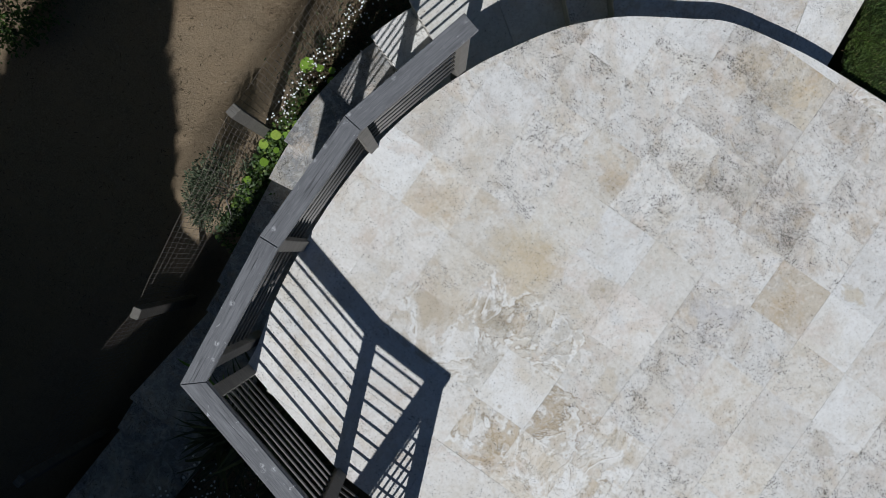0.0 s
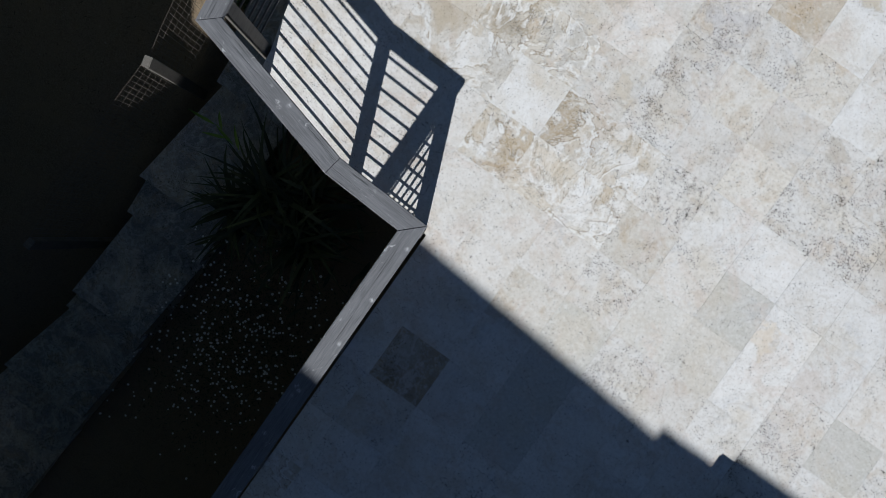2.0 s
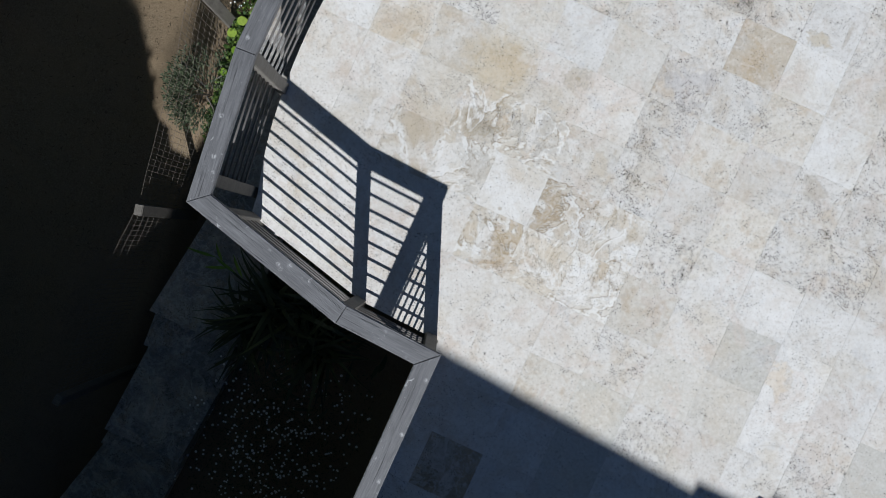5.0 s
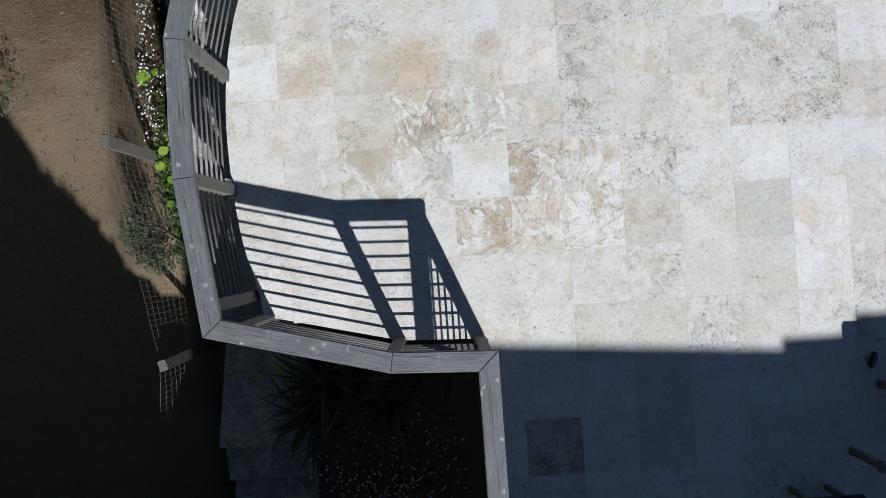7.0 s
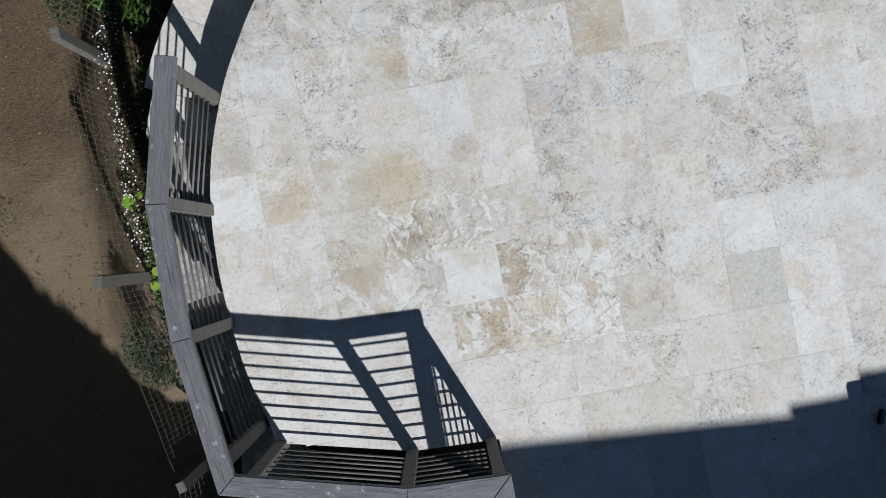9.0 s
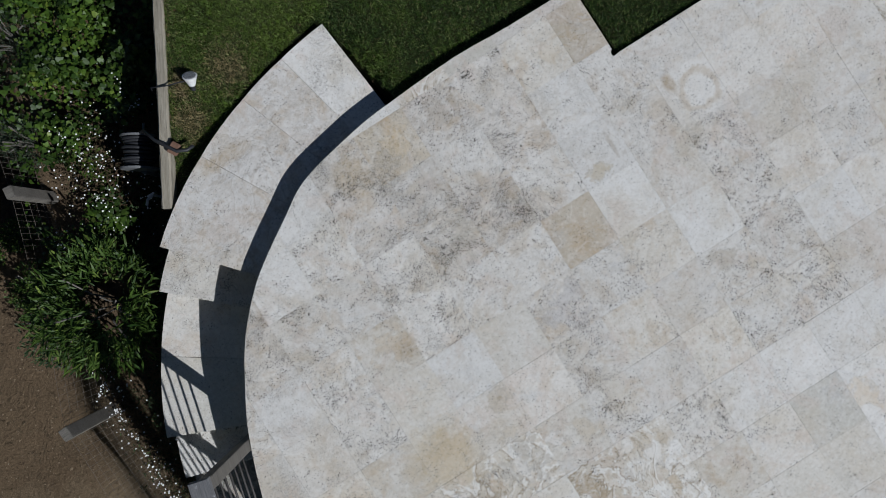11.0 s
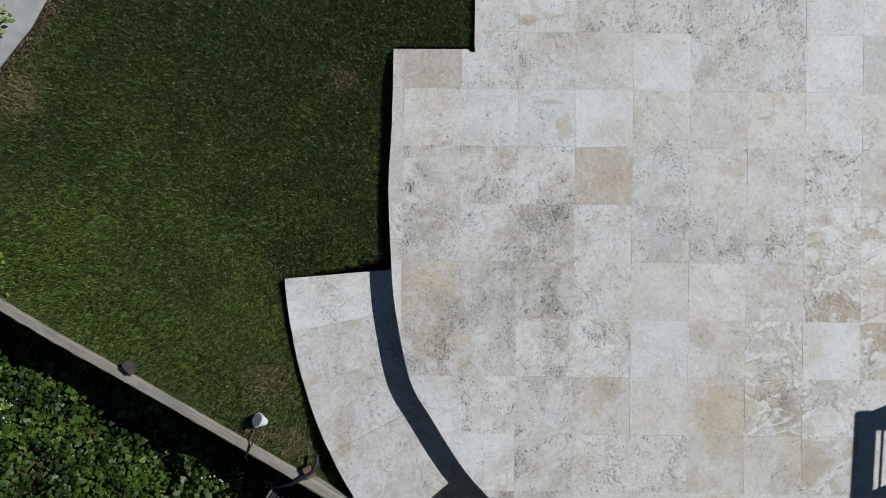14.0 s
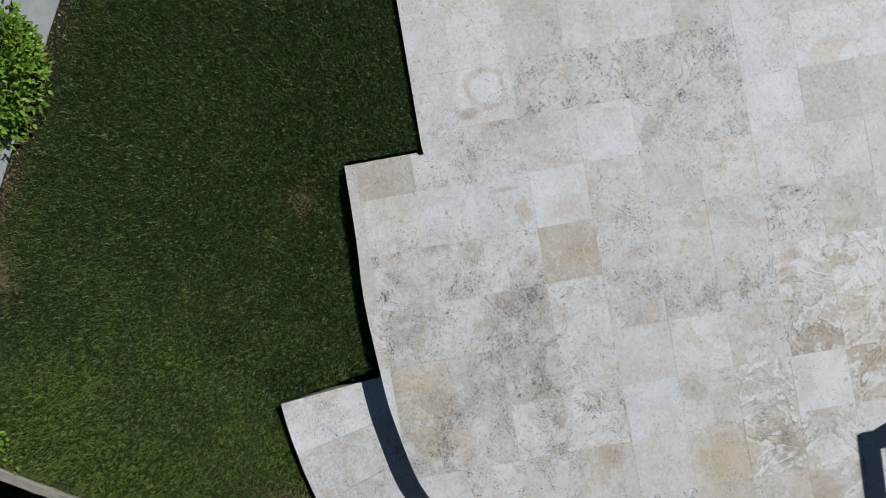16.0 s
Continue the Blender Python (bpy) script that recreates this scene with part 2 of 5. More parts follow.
    fill = n.math("MULTIPLY", n.ramp(ragged, 0.60, 0.62), n.ramp(fine, 0.3, 0.6, 1.0, 0.4))
    col = n.mix(n.math("MULTIPLY", fill, vein * 0.85), col, ochre)
    # the figures of single tiles end at the joints
    ripple = n.put("TexNoise", {"Vector": pos, "Scale": 9.0, "Detail": 6.0, "Roughness": 0.6, "Distortion": 0.5}).outputs["Color"]
    here = n.put("VectorMath", {0: n.put("VectorMath", {0: pos, 1: (1 / T, 1 / T, 0.0)}, operation="MULTIPLY").outputs[0]}, operation="FLOOR").outputs[0]
    for (i, j), figures in FIGURES.items():
        if "travertine_" + TILE_KIND.get((i, j), "") != name:
            continue
        mine = n.math("LESS_THAN", n.put("VectorMath", {0: here, 1: (float(i), float(j), 0.0)}, operation="DISTANCE").outputs["Value"], 0.5)
        for u, v, ru, rv, tint, amount in figures:
            stray = 1.0 if ru < 0.06 else 5.5
            off = n.put("VectorMath", {0: pos, 1: ((i + u) * T, (j + v) * T, 0.0)}, operation="SUBTRACT").outputs[0]
            off = n.put("VectorMath", {0: off, 1: (1 / (ru * T), 1 / (rv * T), 0.0)}, operation="MULTIPLY").outputs[0]
            off = n.put("VectorMath", {0: off, 1: n.put("VectorMath", {0: n.put("VectorMath", {0: ripple, 1: (0.5, 0.5, 0.5)}, operation="SUBTRACT").outputs[0], 1: (stray, stray, 0.0)}, operation="MULTIPLY").outputs[0]}, operation="ADD").outputs[0]
            dist = n.put("VectorMath", {0: off}, operation="LENGTH").outputs["Value"]
            grain = n.ramp(fine, 0.35, 0.6, 0.7, 1.0)
            col = n.mix(n.math("MULTIPLY", n.math("MULTIPLY", n.math("MULTIPLY", n.ramp(dist, 0.70, 1.15, 1.0, 0.0), grain), mine), 0.72 * amount), col, tint)
            rim = n.ramp(n.math("ABSOLUTE", n.math("SUBTRACT", dist, 1.06)), 0.02, 0.12, 1.0, 0.0)
            col = n.mix(n.math("MULTIPLY", n.math("MULTIPLY", rim, mine), 0.5 * amount), col, tuple(0.62 * q for q in tint))
    # lichen and grime, thickest towards the curved edge, spreading over the joints
    sep = n.put("SeparateXYZ", {0: pos})
    edge = n.ramp(n.math("SUBTRACT", sep.outputs["Y"], n.math("MULTIPLY", sep.outputs["X"], 0.35)), -1.8, 0.5, 0.18, 1.15)
    zone = n.math("MULTIPLY", edge, n.ramp(n.noise(pos, 1.5, 4, 0.6, 0.3), 0.36, 0.62, 0.3, 1.0))
    soft = n.ramp(n.noise(pos, 3.4, 8, 0.76, 0.5), 0.43, 0.62)
    speck = n.ramp(n.noise(pos, 85, 4, 0.85, 0.2), 0.515, 0.545)
    film = n.math("MULTIPLY", soft, n.math("ADD", n.math("MULTIPLY", speck, 0.9), 0.07))
    col = n.mix(n.math("MULTIPLY", n.math("MULTIPLY", film, zone), grey), col, (0.17, 0.165, 0.155))
    # open pits in drifts: short curled slots among small round holes
    warp = n.put("TexNoise", {"Vector": vec, "Scale": 22.0, "Detail": 4.0}).outputs["Color"]
    warped = n.put("VectorMath", {0: vec, 1: n.put("VectorMath", {0: warp, 1: (0.05, 0.05, 0.0)}, operation="MULTIPLY").outputs[0]}, operation="ADD").outputs[0]
    mask = n.ramp(n.noise(vec, 5.2, 6, 0.74, 0.7), 0.55 - 0.10 * pits, 0.68 - 0.06 * pits, 0.0, 1.0)
    mask = n.math("MULTIPLY", mask, n.ramp(n.noise(pos, 1.6, 4, 0.6, 0.4), 0.34, 0.60, 0.35, 1.0))
    hole = 0.0
    for scale, cut, thin in ((40.0, 0.70, 0.055), (72.0, 0.68, 0.07)):
        curl = n.ramp(n.math("ABSOLUTE", n.math("SUBTRACT", n.noise(warped, scale, 2, 0.5, 0.9), 0.5)), thin * 0.5, thin, 1.0, 0.0)
        gate = n.math("SUBTRACT", n.noise(vec, scale * 1.5, 1, 0.5, 0.3), n.math("SUBTRACT", cut, n.math("MULTIPLY", mask, 0.09 + 0.10 * pits)))
        hole = n.math("MAXIMUM", hole, n.math("MULTIPLY", curl, n.ramp(gate, 0.0, 0.02)))
    for scale, big in ((50.0, 0.35), (88.0, 0.40)):
        cell = n.put("TexVoronoi", {"Vector": n.scaled(warped, (1.0, 1.7, 1.0) if scale < 60 else (1.6, 1.0, 1.0)), "Scale": scale, "Randomness": 1.0})
        luck = n.put("SeparateColor", {0: cell.outputs["Color"]})
        want = n.math("ADD", n.math("MULTIPLY", mask, 0.06 + 0.34 * pits), 0.002 + 0.012 * pits)
        size = n.math("MULTIPLY", n.math("GREATER_THAN", want, luck.outputs[0]), n.ramp(luck.outputs[1], 0.0, 1.0, 0.4 * big, big))
        hole = n.math("MAXIMUM", hole, n.ramp(n.math("SUBTRACT", size, cell.outputs["Distance"]), 0.0, 0.035))
    # thin open seams
    seam = n.ramp(n.math("ABSOLUTE", n.math("SUBTRACT", n.noise(vec, 5.0, 7, 0.6, 0.6), 0.5)), 0.002, 0.006, 1.0, 0.0)
    hole = n.math("MAXIMUM", hole, n.math("MULTIPLY", n.math("MULTIPLY", seam, n.ramp(n.noise(vec, 3.3, 3, 0.5), 0.54, 0.64)), 0.25 + 0.6 * vein))
    hole = n.math("MULTIPLY", hole, min(1.0, 0.8 + 0.2 * pits))
    col = n.mix(hole, col, n.mix(cloud, (0.03, 0.03, 0.032), (0.09, 0.075, 0.055)))
    tone = n.ramp(n.math("FRACT", n.math("MULTIPLY", rnd, 7.13)), 0, 1, 0.94, 1.07)
    col = n.mix(1.0, col, n.put("CombineColor", {0: tone, 1: tone, 2: tone}).outputs[0], "MULTIPLY")
    bump = n.math("SUBTRACT", n.math("MULTIPLY", fine, 0.25), hole)
    return n.done(col, n.ramp(fine, 0.3, 0.7, 0.55, 0.78), bump, 0.6, 0.006, spec=0.35)


M_TRAV = {
    "plain": travertine("travertine_plain", (0.655, 0.625, 0.575), (0.715, 0.69, 0.645), 0.40, 0.28, 0.12, 0.5),
    "pitted": travertine("travertine_pitted", (0.65, 0.625, 0.58), (0.715, 0.695, 0.655), 0.95, 0.34, 0.2, 0.65),
    "banded": travertine("travertine_banded", (0.62, 0.575, 0.50), (0.71, 0.69, 0.645), 0.35, 0.35, 0.9, 0.6),
    "ochre": travertine("travertine_ochre", (0.59, 0.53, 0.44), (0.68, 0.655, 0.60), 0.4, 0.55, 1.0, 0.7, (0.43, 0.305, 0.17)),
    "tan": travertine("travertine_tan", (0.47, 0.405, 0.315), (0.545, 0.49, 0.405), 0.15, 0.55, 0.25, 0.25),
    "beige": travertine("travertine_beige", (0.63, 0.59, 0.515), (0.69, 0.66, 0.605), 0.5, 0.45, 0.15, 0.5),
    "grey": travertine("travertine_grey", (0.545, 0.53, 0.475), (0.595, 0.575, 0.53), 0.08, 0.1, 0.05, 0.3),
    "smooth": travertine("travertine_smooth", (0.595, 0.57, 0.515), (0.645, 0.62, 0.57), 0.08, 0.14, 0.06, 0.3),
    "ivory": travertine("travertine_ivory", (0.695, 0.68, 0.64), (0.745, 0.735, 0.71), 0.12, 0.1, 0.12, 0.35),
    "white": travertine("travertine_white", (0.675, 0.66, 0.625), (0.73, 0.715, 0.685), 0.45, 0.12, 0.2, 0.55),
    "lichen": travertine("travertine_lichen", (0.60, 0.565, 0.515), (0.675, 0.645, 0.60), 1.05, 0.5, 0.25, 0.9),
    "yellowed": travertine("travertine_yellowed", (0.55, 0.475, 0.36), (0.63, 0.585, 0.51), 0.7, 0.7, 0.2, 1.0),
    "landing": travertine("travertine_landing", (0.61, 0.575, 0.53), (0.67, 0.65, 0.62), 0.5, 0.5, 0.4, 0.5),
    "brown": travertine("travertine_brown", (0.26, 0.20, 0.13), (0.40, 0.33, 0.24), 0.4, 0.6, 0.3, 0.3),
    # dirty lower treads, with their blue-grey shade also put into the colour
    "aged_shaded": travertine("travertine_aged_shaded", (0.155, 0.16, 0.165), (0.215, 0.22, 0.225), 0.9, 0.4, 0.3, 1.0),
}


def mat_simple(name, a, b, scale=20.0, rough=0.8, bump=0.3, distance=0.004, spec=0.4, second=None):
    n = Nodes(name)
    vec = n.put("TexCoord").outputs["Object"]
    f = n.noise(vec, scale, 6, 0.65, 0.3)
    g = n.noise(vec, scale * 0.13, 4, 0.6, 0.5)
    col = n.mix(n.ramp(f, 0.3, 0.7), a, b)
    col = n.mix(n.math("MULTIPLY", n.ramp(g, 0.4, 0.7), 0.5), col, second or tuple(0.6 * v for v in a))
    return n.done(col, rough, f, bump, distance, spec=spec)


def mat_soil():
    """Trodden pale soil that passes raggedly into darker, freshly dug soil to the north."""
    n = Nodes("dry_soil")
    pos = n.put("NewGeometry").outputs["Position"]
    grit, crumb, broad = n.noise(pos, 60, 6, 0.7, 0.3), n.noise(pos, 16, 6, 0.68, 0.6), n.noise(pos, 2.4, 6, 0.62, 0.5)
    col = n.mix(n.ramp(grit, 0.32, 0.68), (0.125, 0.093, 0.058), (0.25, 0.192, 0.126))
    col = n.mix(n.ramp(broad, 0.40, 0.66, 0.0, 0.6), col, (0.22, 0.16, 0.099))
    y = n.put("SeparateXYZ", {0: pos}).outputs["Y"]
    dug = n.ramp(n.math("ADD", y, n.math("MULTIPLY", n.math("SUBTRACT", broad, 0.5), 3.0)), -0.9, 0.5)
    col = n.mix(n.math("MULTIPLY", dug, 0.75), col, n.mix(n.ramp(grit, 0.3, 0.7), (0.055, 0.036, 0.021), (0.15, 0.102, 0.06)))
    scrap = n.math("MULTIPLY", n.ramp(crumb, 0.60, 0.66), n.ramp(dug, 0.0, 1.0, 0.25, 0.8))
    col = n.mix(scrap, col, (0.045, 0.03, 0.018))
    height = n.math("ADD", n.math("MULTIPLY", grit, 0.35), n.math("MULTIPLY", crumb, n.ramp(dug, 0.0, 1.0, 0.35, 1.6)))
    return n.done(col, 0.95, height, 0.8, 0.03, spec=0.2)


def mat_wood(name, a, b, spots=0.0, pale=(0.42, 0.42, 0.42)):
    n = Nodes(name)
    obj = n.put("TexCoord").outputs["Object"]
    rnd = n.put("ObjectInfo").outputs["Random"]
    sh = n.put("CombineXYZ", {"X": n.math("MULTIPLY", rnd, 19.0), "Y": n.math("MULTIPLY", rnd, 7.0)})
    vec = n.put("VectorMath", {0: obj, 1: sh.outputs[0]}, operation="ADD").outputs[0]
    grain = n.noise(n.scaled(vec, (1.6, 42.0, 42.0)), 2.0, 6, 0.72, 1.2)
    fibre = n.noise(n.scaled(vec, (6.0, 160.0, 160.0)), 1.6, 4, 0.7, 0.5)
    broad = n.noise(n.scaled(vec, (2.2, 7.0, 7.0)), 1.5, 5, 0.65, 0.8)
    col = n.mix(n.ramp(grain, 0.36, 0.66), a, b)
    col = n.mix(n.ramp(fibre, 0.5, 0.72, 0.0, 0.45), col, tuple(1.6 * v for v in b))
    col = n.mix(n.ramp(broad, 0.42, 0.72, 0.0, 0.4), col, tuple(0.55 * v for v in a))
    crack = n.ramp(n.noise(n.scaled(vec, (0.9, 60.0, 60.0)), 1.7, 4, 0.55, 0.8), 0.63, 0.68)
    col = n.mix(n.math("MULTIPLY", crack, 0.5), col, (0.03, 0.029, 0.028))
    if spots:
        cell = n.put("TexVoronoi", {"Vector": n.scaled(vec, (1.0, 1.0, 0.0)), "Scale": 8.0, "Randomness": 1.0}).outputs["Distance"]
        smear = n.math("MULTIPLY", n.ramp(cell, 0.17, 0.05), n.ramp(n.noise(n.scaled(vec, (40.0, 60.0, 60.0)), 1.0, 4, 0.7, 0.8), 0.42, 0.58))
        s = n.math("MAXIMUM", smear, n.ramp(n.noise(n.scaled(vec, (11.0, 15.0, 15.0)), 1.0, 5, 0.68, 1.4), 0.645, 0.71))
        col = n.mix(n.math("MULTIPLY", s, spots), col, pale)
    h = n.math("SUBTRACT", grain, crack)
    return n.done(col, n.ramp(grain, 0.3, 0.7, 0.55, 0.85), h, 0.7, 0.004, spec=0.35)


def mat_leaf(name, a, b, c, rough=0.45, drift=0.0):
    n = Nodes(name)
    rnd = n.put("NewGeometry").outputs["Random Per Island"]
    vec = n.put("TexCoord").outputs["Object"]
    col = n.mix(n.ramp(rnd, 0.0, 0.8), a, b)
    col = n.mix(n.ramp(n.math("FRACT", n.math("MULTIPLY", rnd, 9.7)), 0.8, 1.0), col, c)
    f = n.noise(vec, 60, 3, 0.6)
    if drift:
        col = n.mix(n.ramp(n.noise(vec, 2.6, 3, 0.6, 0.3), 0.56, 0.42, 0.0, drift), col, tuple(0.5 * v for v in a))
    col = n.mix(n.ramp(f, 0.4, 0.7, 0.0, 0.35), col, tuple(0.6 * v for v in a))
    n.b.inputs["Subsurface Weight"].default_value = 0.0
    m = n.done(col, rough, f, 0.2, 0.002, spec=0.3)
    return m


M_WOOD = mat_wood("weathered_grey_timber", (0.115, 0.116, 0.121), (0.205, 0.206, 0.212), 1.0, (0.5, 0.5, 0.5))
M_POST = mat_wood("weathered_post_timber", (0.10, 0.092, 0.078), (0.185, 0.17, 0.15), 0.3)
M_SLAT = mat_wood("weathered_rod_timber", (0.10, 0.092, 0.085), (0.17, 0.158, 0.148))
M_EDGE = mat_wood("pale_board_timber", (0.235, 0.205, 0.155), (0.36, 0.33, 0.27), 0.5)
M_MORTAR = mat_simple("mortar", (0.56, 0.54, 0.50), (0.60, 0.58, 0.54), 30, 0.9, second=(0.10, 0.09, 0.075))
M_WALL = mat_simple("rendered_wall", (0.35, 0.33, 0.29), (0.42, 0.40, 0.36), 15, 0.9, 0.4)
# white picked so the unseen walls bounce light into the shaded patio
M_BOUNCE_WALL = mat_simple("bounce_white_render", (0.66, 0.655, 0.64), (0.72, 0.715, 0.70), 15, 0.9, 0.4, second=(0.62, 0.61, 0.59))
M_SOIL = mat_soil()
M_LAWNSOIL = mat_simple("lawn_soil", (0.014, 0.020, 0.007), (0.036, 0.036, 0.016), 30, 0.95, 0.8, 0.01, 0.2, (0.02, 0.028, 0.009))
M_CONC = mat_simple("concrete", (0.36, 0.36, 0.35), (0.46, 0.45, 0.43), 12, 0.85, 0.2)
M_BLACK = mat_simple("black_plastic", (0.02, 0.021, 0.024), (0.035, 0.036, 0.04), 40, 0.5, 0.1)
M_GREYPL = mat_simple("grey_plastic", (0.14, 0.145, 0.15), (0.2, 0.205, 0.21), 30, 0.5, 0.1)
M_WHITE = mat_simple("white_plastic", (0.7, 0.7, 0.7), (0.78, 0.78, 0.77), 30, 0.4, 0.05)
M_BRICK = mat_simple("brick", (0.14, 0.075, 0.05), (0.22, 0.13, 0.09), 40, 0.9, 0.6)
M_WIRE = mat_simple("rusty_wire", (0.12, 0.098, 0.078), (0.20, 0.172, 0.145), 60, 0.45, 0.1)
M_STONE = mat_simple("brown_stone", (0.05, 0.04, 0.034), (0.10, 0.08, 0.068), 40, 0.9, 0.6)
M_STEEL = mat_simple("brushed_steel", (0.5, 0.5, 0.5), (0.62, 0.62, 0.62), 40, 0.35, 0.1)
M_IVY = mat_leaf("ivy_leaf", (0.022, 0.052, 0.007), (0.075, 0.135, 0.016), (0.15, 0.205, 0.03), 0.48, 0.8)
M_STRAP = mat_leaf("strap_leaf", (0.022, 0.052, 0.008), (0.070, 0.125, 0.018), (0.19, 0.26, 0.05), 0.55, 0.5)
M_DARKLEAF = mat_leaf("dark_leaf", (0.02, 0.035, 0.015), (0.04, 0.07, 0.025), (0.1, 0.12, 0.05), 0.5)
M_LIME = mat_leaf("lime_leaf", (0.10, 0.19, 0.02), (0.2, 0.32, 0.04), (0.3, 0.4, 0.07), 0.4)
M_SPIKE = mat_leaf("spike_leaf", (0.03, 0.04, 0.018), (0.06, 0.075, 0.03), (0.12, 0.13, 0.05), 0.45)
M_SAGE = mat_leaf("sage_leaf", (0.035, 0.055, 0.028), (0.075, 0.095, 0.052), (0.14, 0.155, 0.095), 0.7)
M_FEATHER = mat_leaf("feathery_leaf", (0.02, 0.034, 0.018), (0.05, 0.07, 0.04), (0.10, 0.12, 0.07), 0.7)
M_PETAL = mat_simple("white_petal", (0.75, 0.75, 0.73), (0.82, 0.82, 0.8), 60, 0.6, 0.0)
M_ROOF = mat_simple("roof_tile", (0.2, 0.1, 0.07), (0.28, 0.15, 0.1), 10, 0.9)

# ---- plan ----
CX, CY = -0.72, -1.35


def spline(pts, n=8):
    out = []
    for i in range(len(pts) - 1):
        p = [Vector(pts[max(0, min(len(pts) - 1, k))]) for k in (i - 1, i, i + 1, i + 2)]
        for s in range(n):
            t = s / n
            q = 0.5 * (2 * p[1] + (p[2] - p[0]) * t + (2 * p[0] - 5 * p[1] + 4 * p[2] - p[3]) * t * t + (3 * p[1] - p[0] - 3 * p[2] + p[3]) * t ** 3)
            out.append((q.x, q.y))
    return out + [tuple(pts[-1])]


EDGE = spline([(-3.42, -3.10), (-3.565, -2.55), (-3.625, -2.07), (-3.645, -1.60), (-3.615, -1.13), (-3.525, -0.68), (-3.35, -0.20), (-3.20, 0.09), (-2.96, 0.472), (-2.675, 0.775), (-2.435, 0.955),
               (-2.15, 1.135), (-1.97, 1.25), (-1.78, 1.322), (-1.46, 1.39), (-1.20, 1.433), (-0.92, 1.455), (-0.34, 1.484), (0.157, 1.462), (0.765, 1.455)], 3)
OUTLINE = [(-1.63, -3.425), (-2.34, -3.395), (-3.44, -3.125)] + EDGE[1:] + [(0.770, 0.862), (0.742, 0.838), (0.752, 0.802), (0.805, 0.812), (9.0, 0.79), (9.0, -9.2), (-1.63, -9.2)]


def arc(r, a0, a1, n=10):
    return [(CX + r * math.cos(radians(a0 + (a1 - a0) * i / n)), CY + r * math.sin(radians(a0 + (a1 - a0) * i / n))) for i in range(n + 1)]


def smooth(a, b, x):
    t = max(0.0, min(1.0, (x - a) / (b - a)))
    return t * t * (3 - 2 * t)


# ---- patio slab ----
patio = tagged(part("pavement", prism(OUTLINE, -2.9, -0.004), M_MORTAR), "raised curved patio paved with square cream travertine tiles", "patio", kind="structure")

# ---- stairs round the patio ----
stairs = tagged(empty("stairs", (-3.6, 0.2, -0.6)), "curved travertine stairs wrapping down round the raised patio", "stairs", kind="structure")
RISE = 0.19
flight = [(95.6, 130.7), (130.7, 136.7), (136.7, 156.7), (156.7, 163.3), (163.3, 182.1), (182.1, 187.9)]


def tread(poly, z, kind, bottom):
    off = stairs.matrix_basis.translation
    slab = [(x - off.x, y - off.y) for x, y in poly]
    part("tread", prism(slab, z - 0.035 - off.z, z - off.z, 0.004), M_TRAV[kind], stairs)
    cx, cy = sum(p[0] for p in slab) / len(slab), sum(p[1] for p in slab) / len(slab)
    inner = [(x + 0.02 * (cx - x) / math.hypot(cx - x, cy - y), y + 0.02 * (cy - y) / math.hypot(cx - x, cy - y)) for x, y in slab]
    part("riser_block", prism(inner, bottom - off.z, z - 0.0352 - off.z), M_WALL, stairs)


level = 0
kinds = ["white", "landing", "landing", "landing", "pitted", "plain", "grey", "pitted"]
for k, (a0, a1) in enumerate(flight):
    z = -0.168 if k == 0 else -RISE * (k + 1)
    cuts = {0: [95.6, 102.5, 109.6, 118.5, 130.7], 2: [136.7, 146.0, 156.7], 4: [163.3, 172.5, 182.1]}.get(k, [a0, a1])
    for c0, c1 in zip(cuts, cuts[1:]):
        g = 0.012
        e1 = c1 + (0.35 if c1 == a1 else -g)
        rim = [arc(3.71 + 0.075 * smooth(96, 134, c0 + g + (e1 - c0 - g) * q / 6), c0 + g + (e1 - c0 - g) * q / 6, c0 + g, 1)[0] for q in range(7)]
        tread(rim + arc(2.55, e1, c0 + g, 6), z, "aged_shaded" if k > 3 else kinds[level % 8], -2.6)
        level += 1
run = [(-1.80, -4.50), (-3.0, -4.35), (-3.35, -4.32), (-4.62, -4.49), (-5.04, -4.46), (-6.15, -4.53), (-6.4, -4.57), (-7.45, -4.84), (-7.8, -4.92), (-9.0, -5.2)]
for k, ((y0, xo0), (y1, xo1)) in enumerate(zip(run, run[1:])):
    z = -RISE * (7 + k)
    xi0, xi1 = [(-3.0 if y > -3.1 else -3.5) - max(0, -5.0 - y) * 0.10 for y in (y0, y1)]
    tread([(xo0, y0), (xo1, y1 - 0.03), (xi1, y1 - 0.03), (xi0, y0)], z, "aged_shaded", -3.6)


# ---- ground ----
FENCE = [(-4.78, -5.75, -1.25), (-4.685, -3.62, -0.90), (-4.80, -1.55, -0.30), (-4.745, 0.61, -0.25), (-4.20, 2.70, -0.52), (-3.55, 4.9, -0.45)]


def fence_x(y):
    for a, b in zip(FENCE, FENCE[1:]):
        if y <= b[1]:
            return a[0] + (b[0] - a[0]) * (y - a[1]) / (b[1] - a[1])
    return FENCE[-1][0]


def bed(y):
    """Height of the planting bed beside the stairs."""
    pts = [(-9.0, -3.2), (-6.5, -2.75), (-5.0, -2.35), (-3.6, -1.95), (-1.5, -1.45), (0.6, -1.28), (2.5, -1.2), (6.0, -1.1)]
    for (y0, z0), (y1, z1) in zip(pts, pts[1:]):
        if y <= y1:
            return z0 + (z1 - z0) * max(0.0, (y - y0)) / (y1 - y0)
    return pts[-1][1]


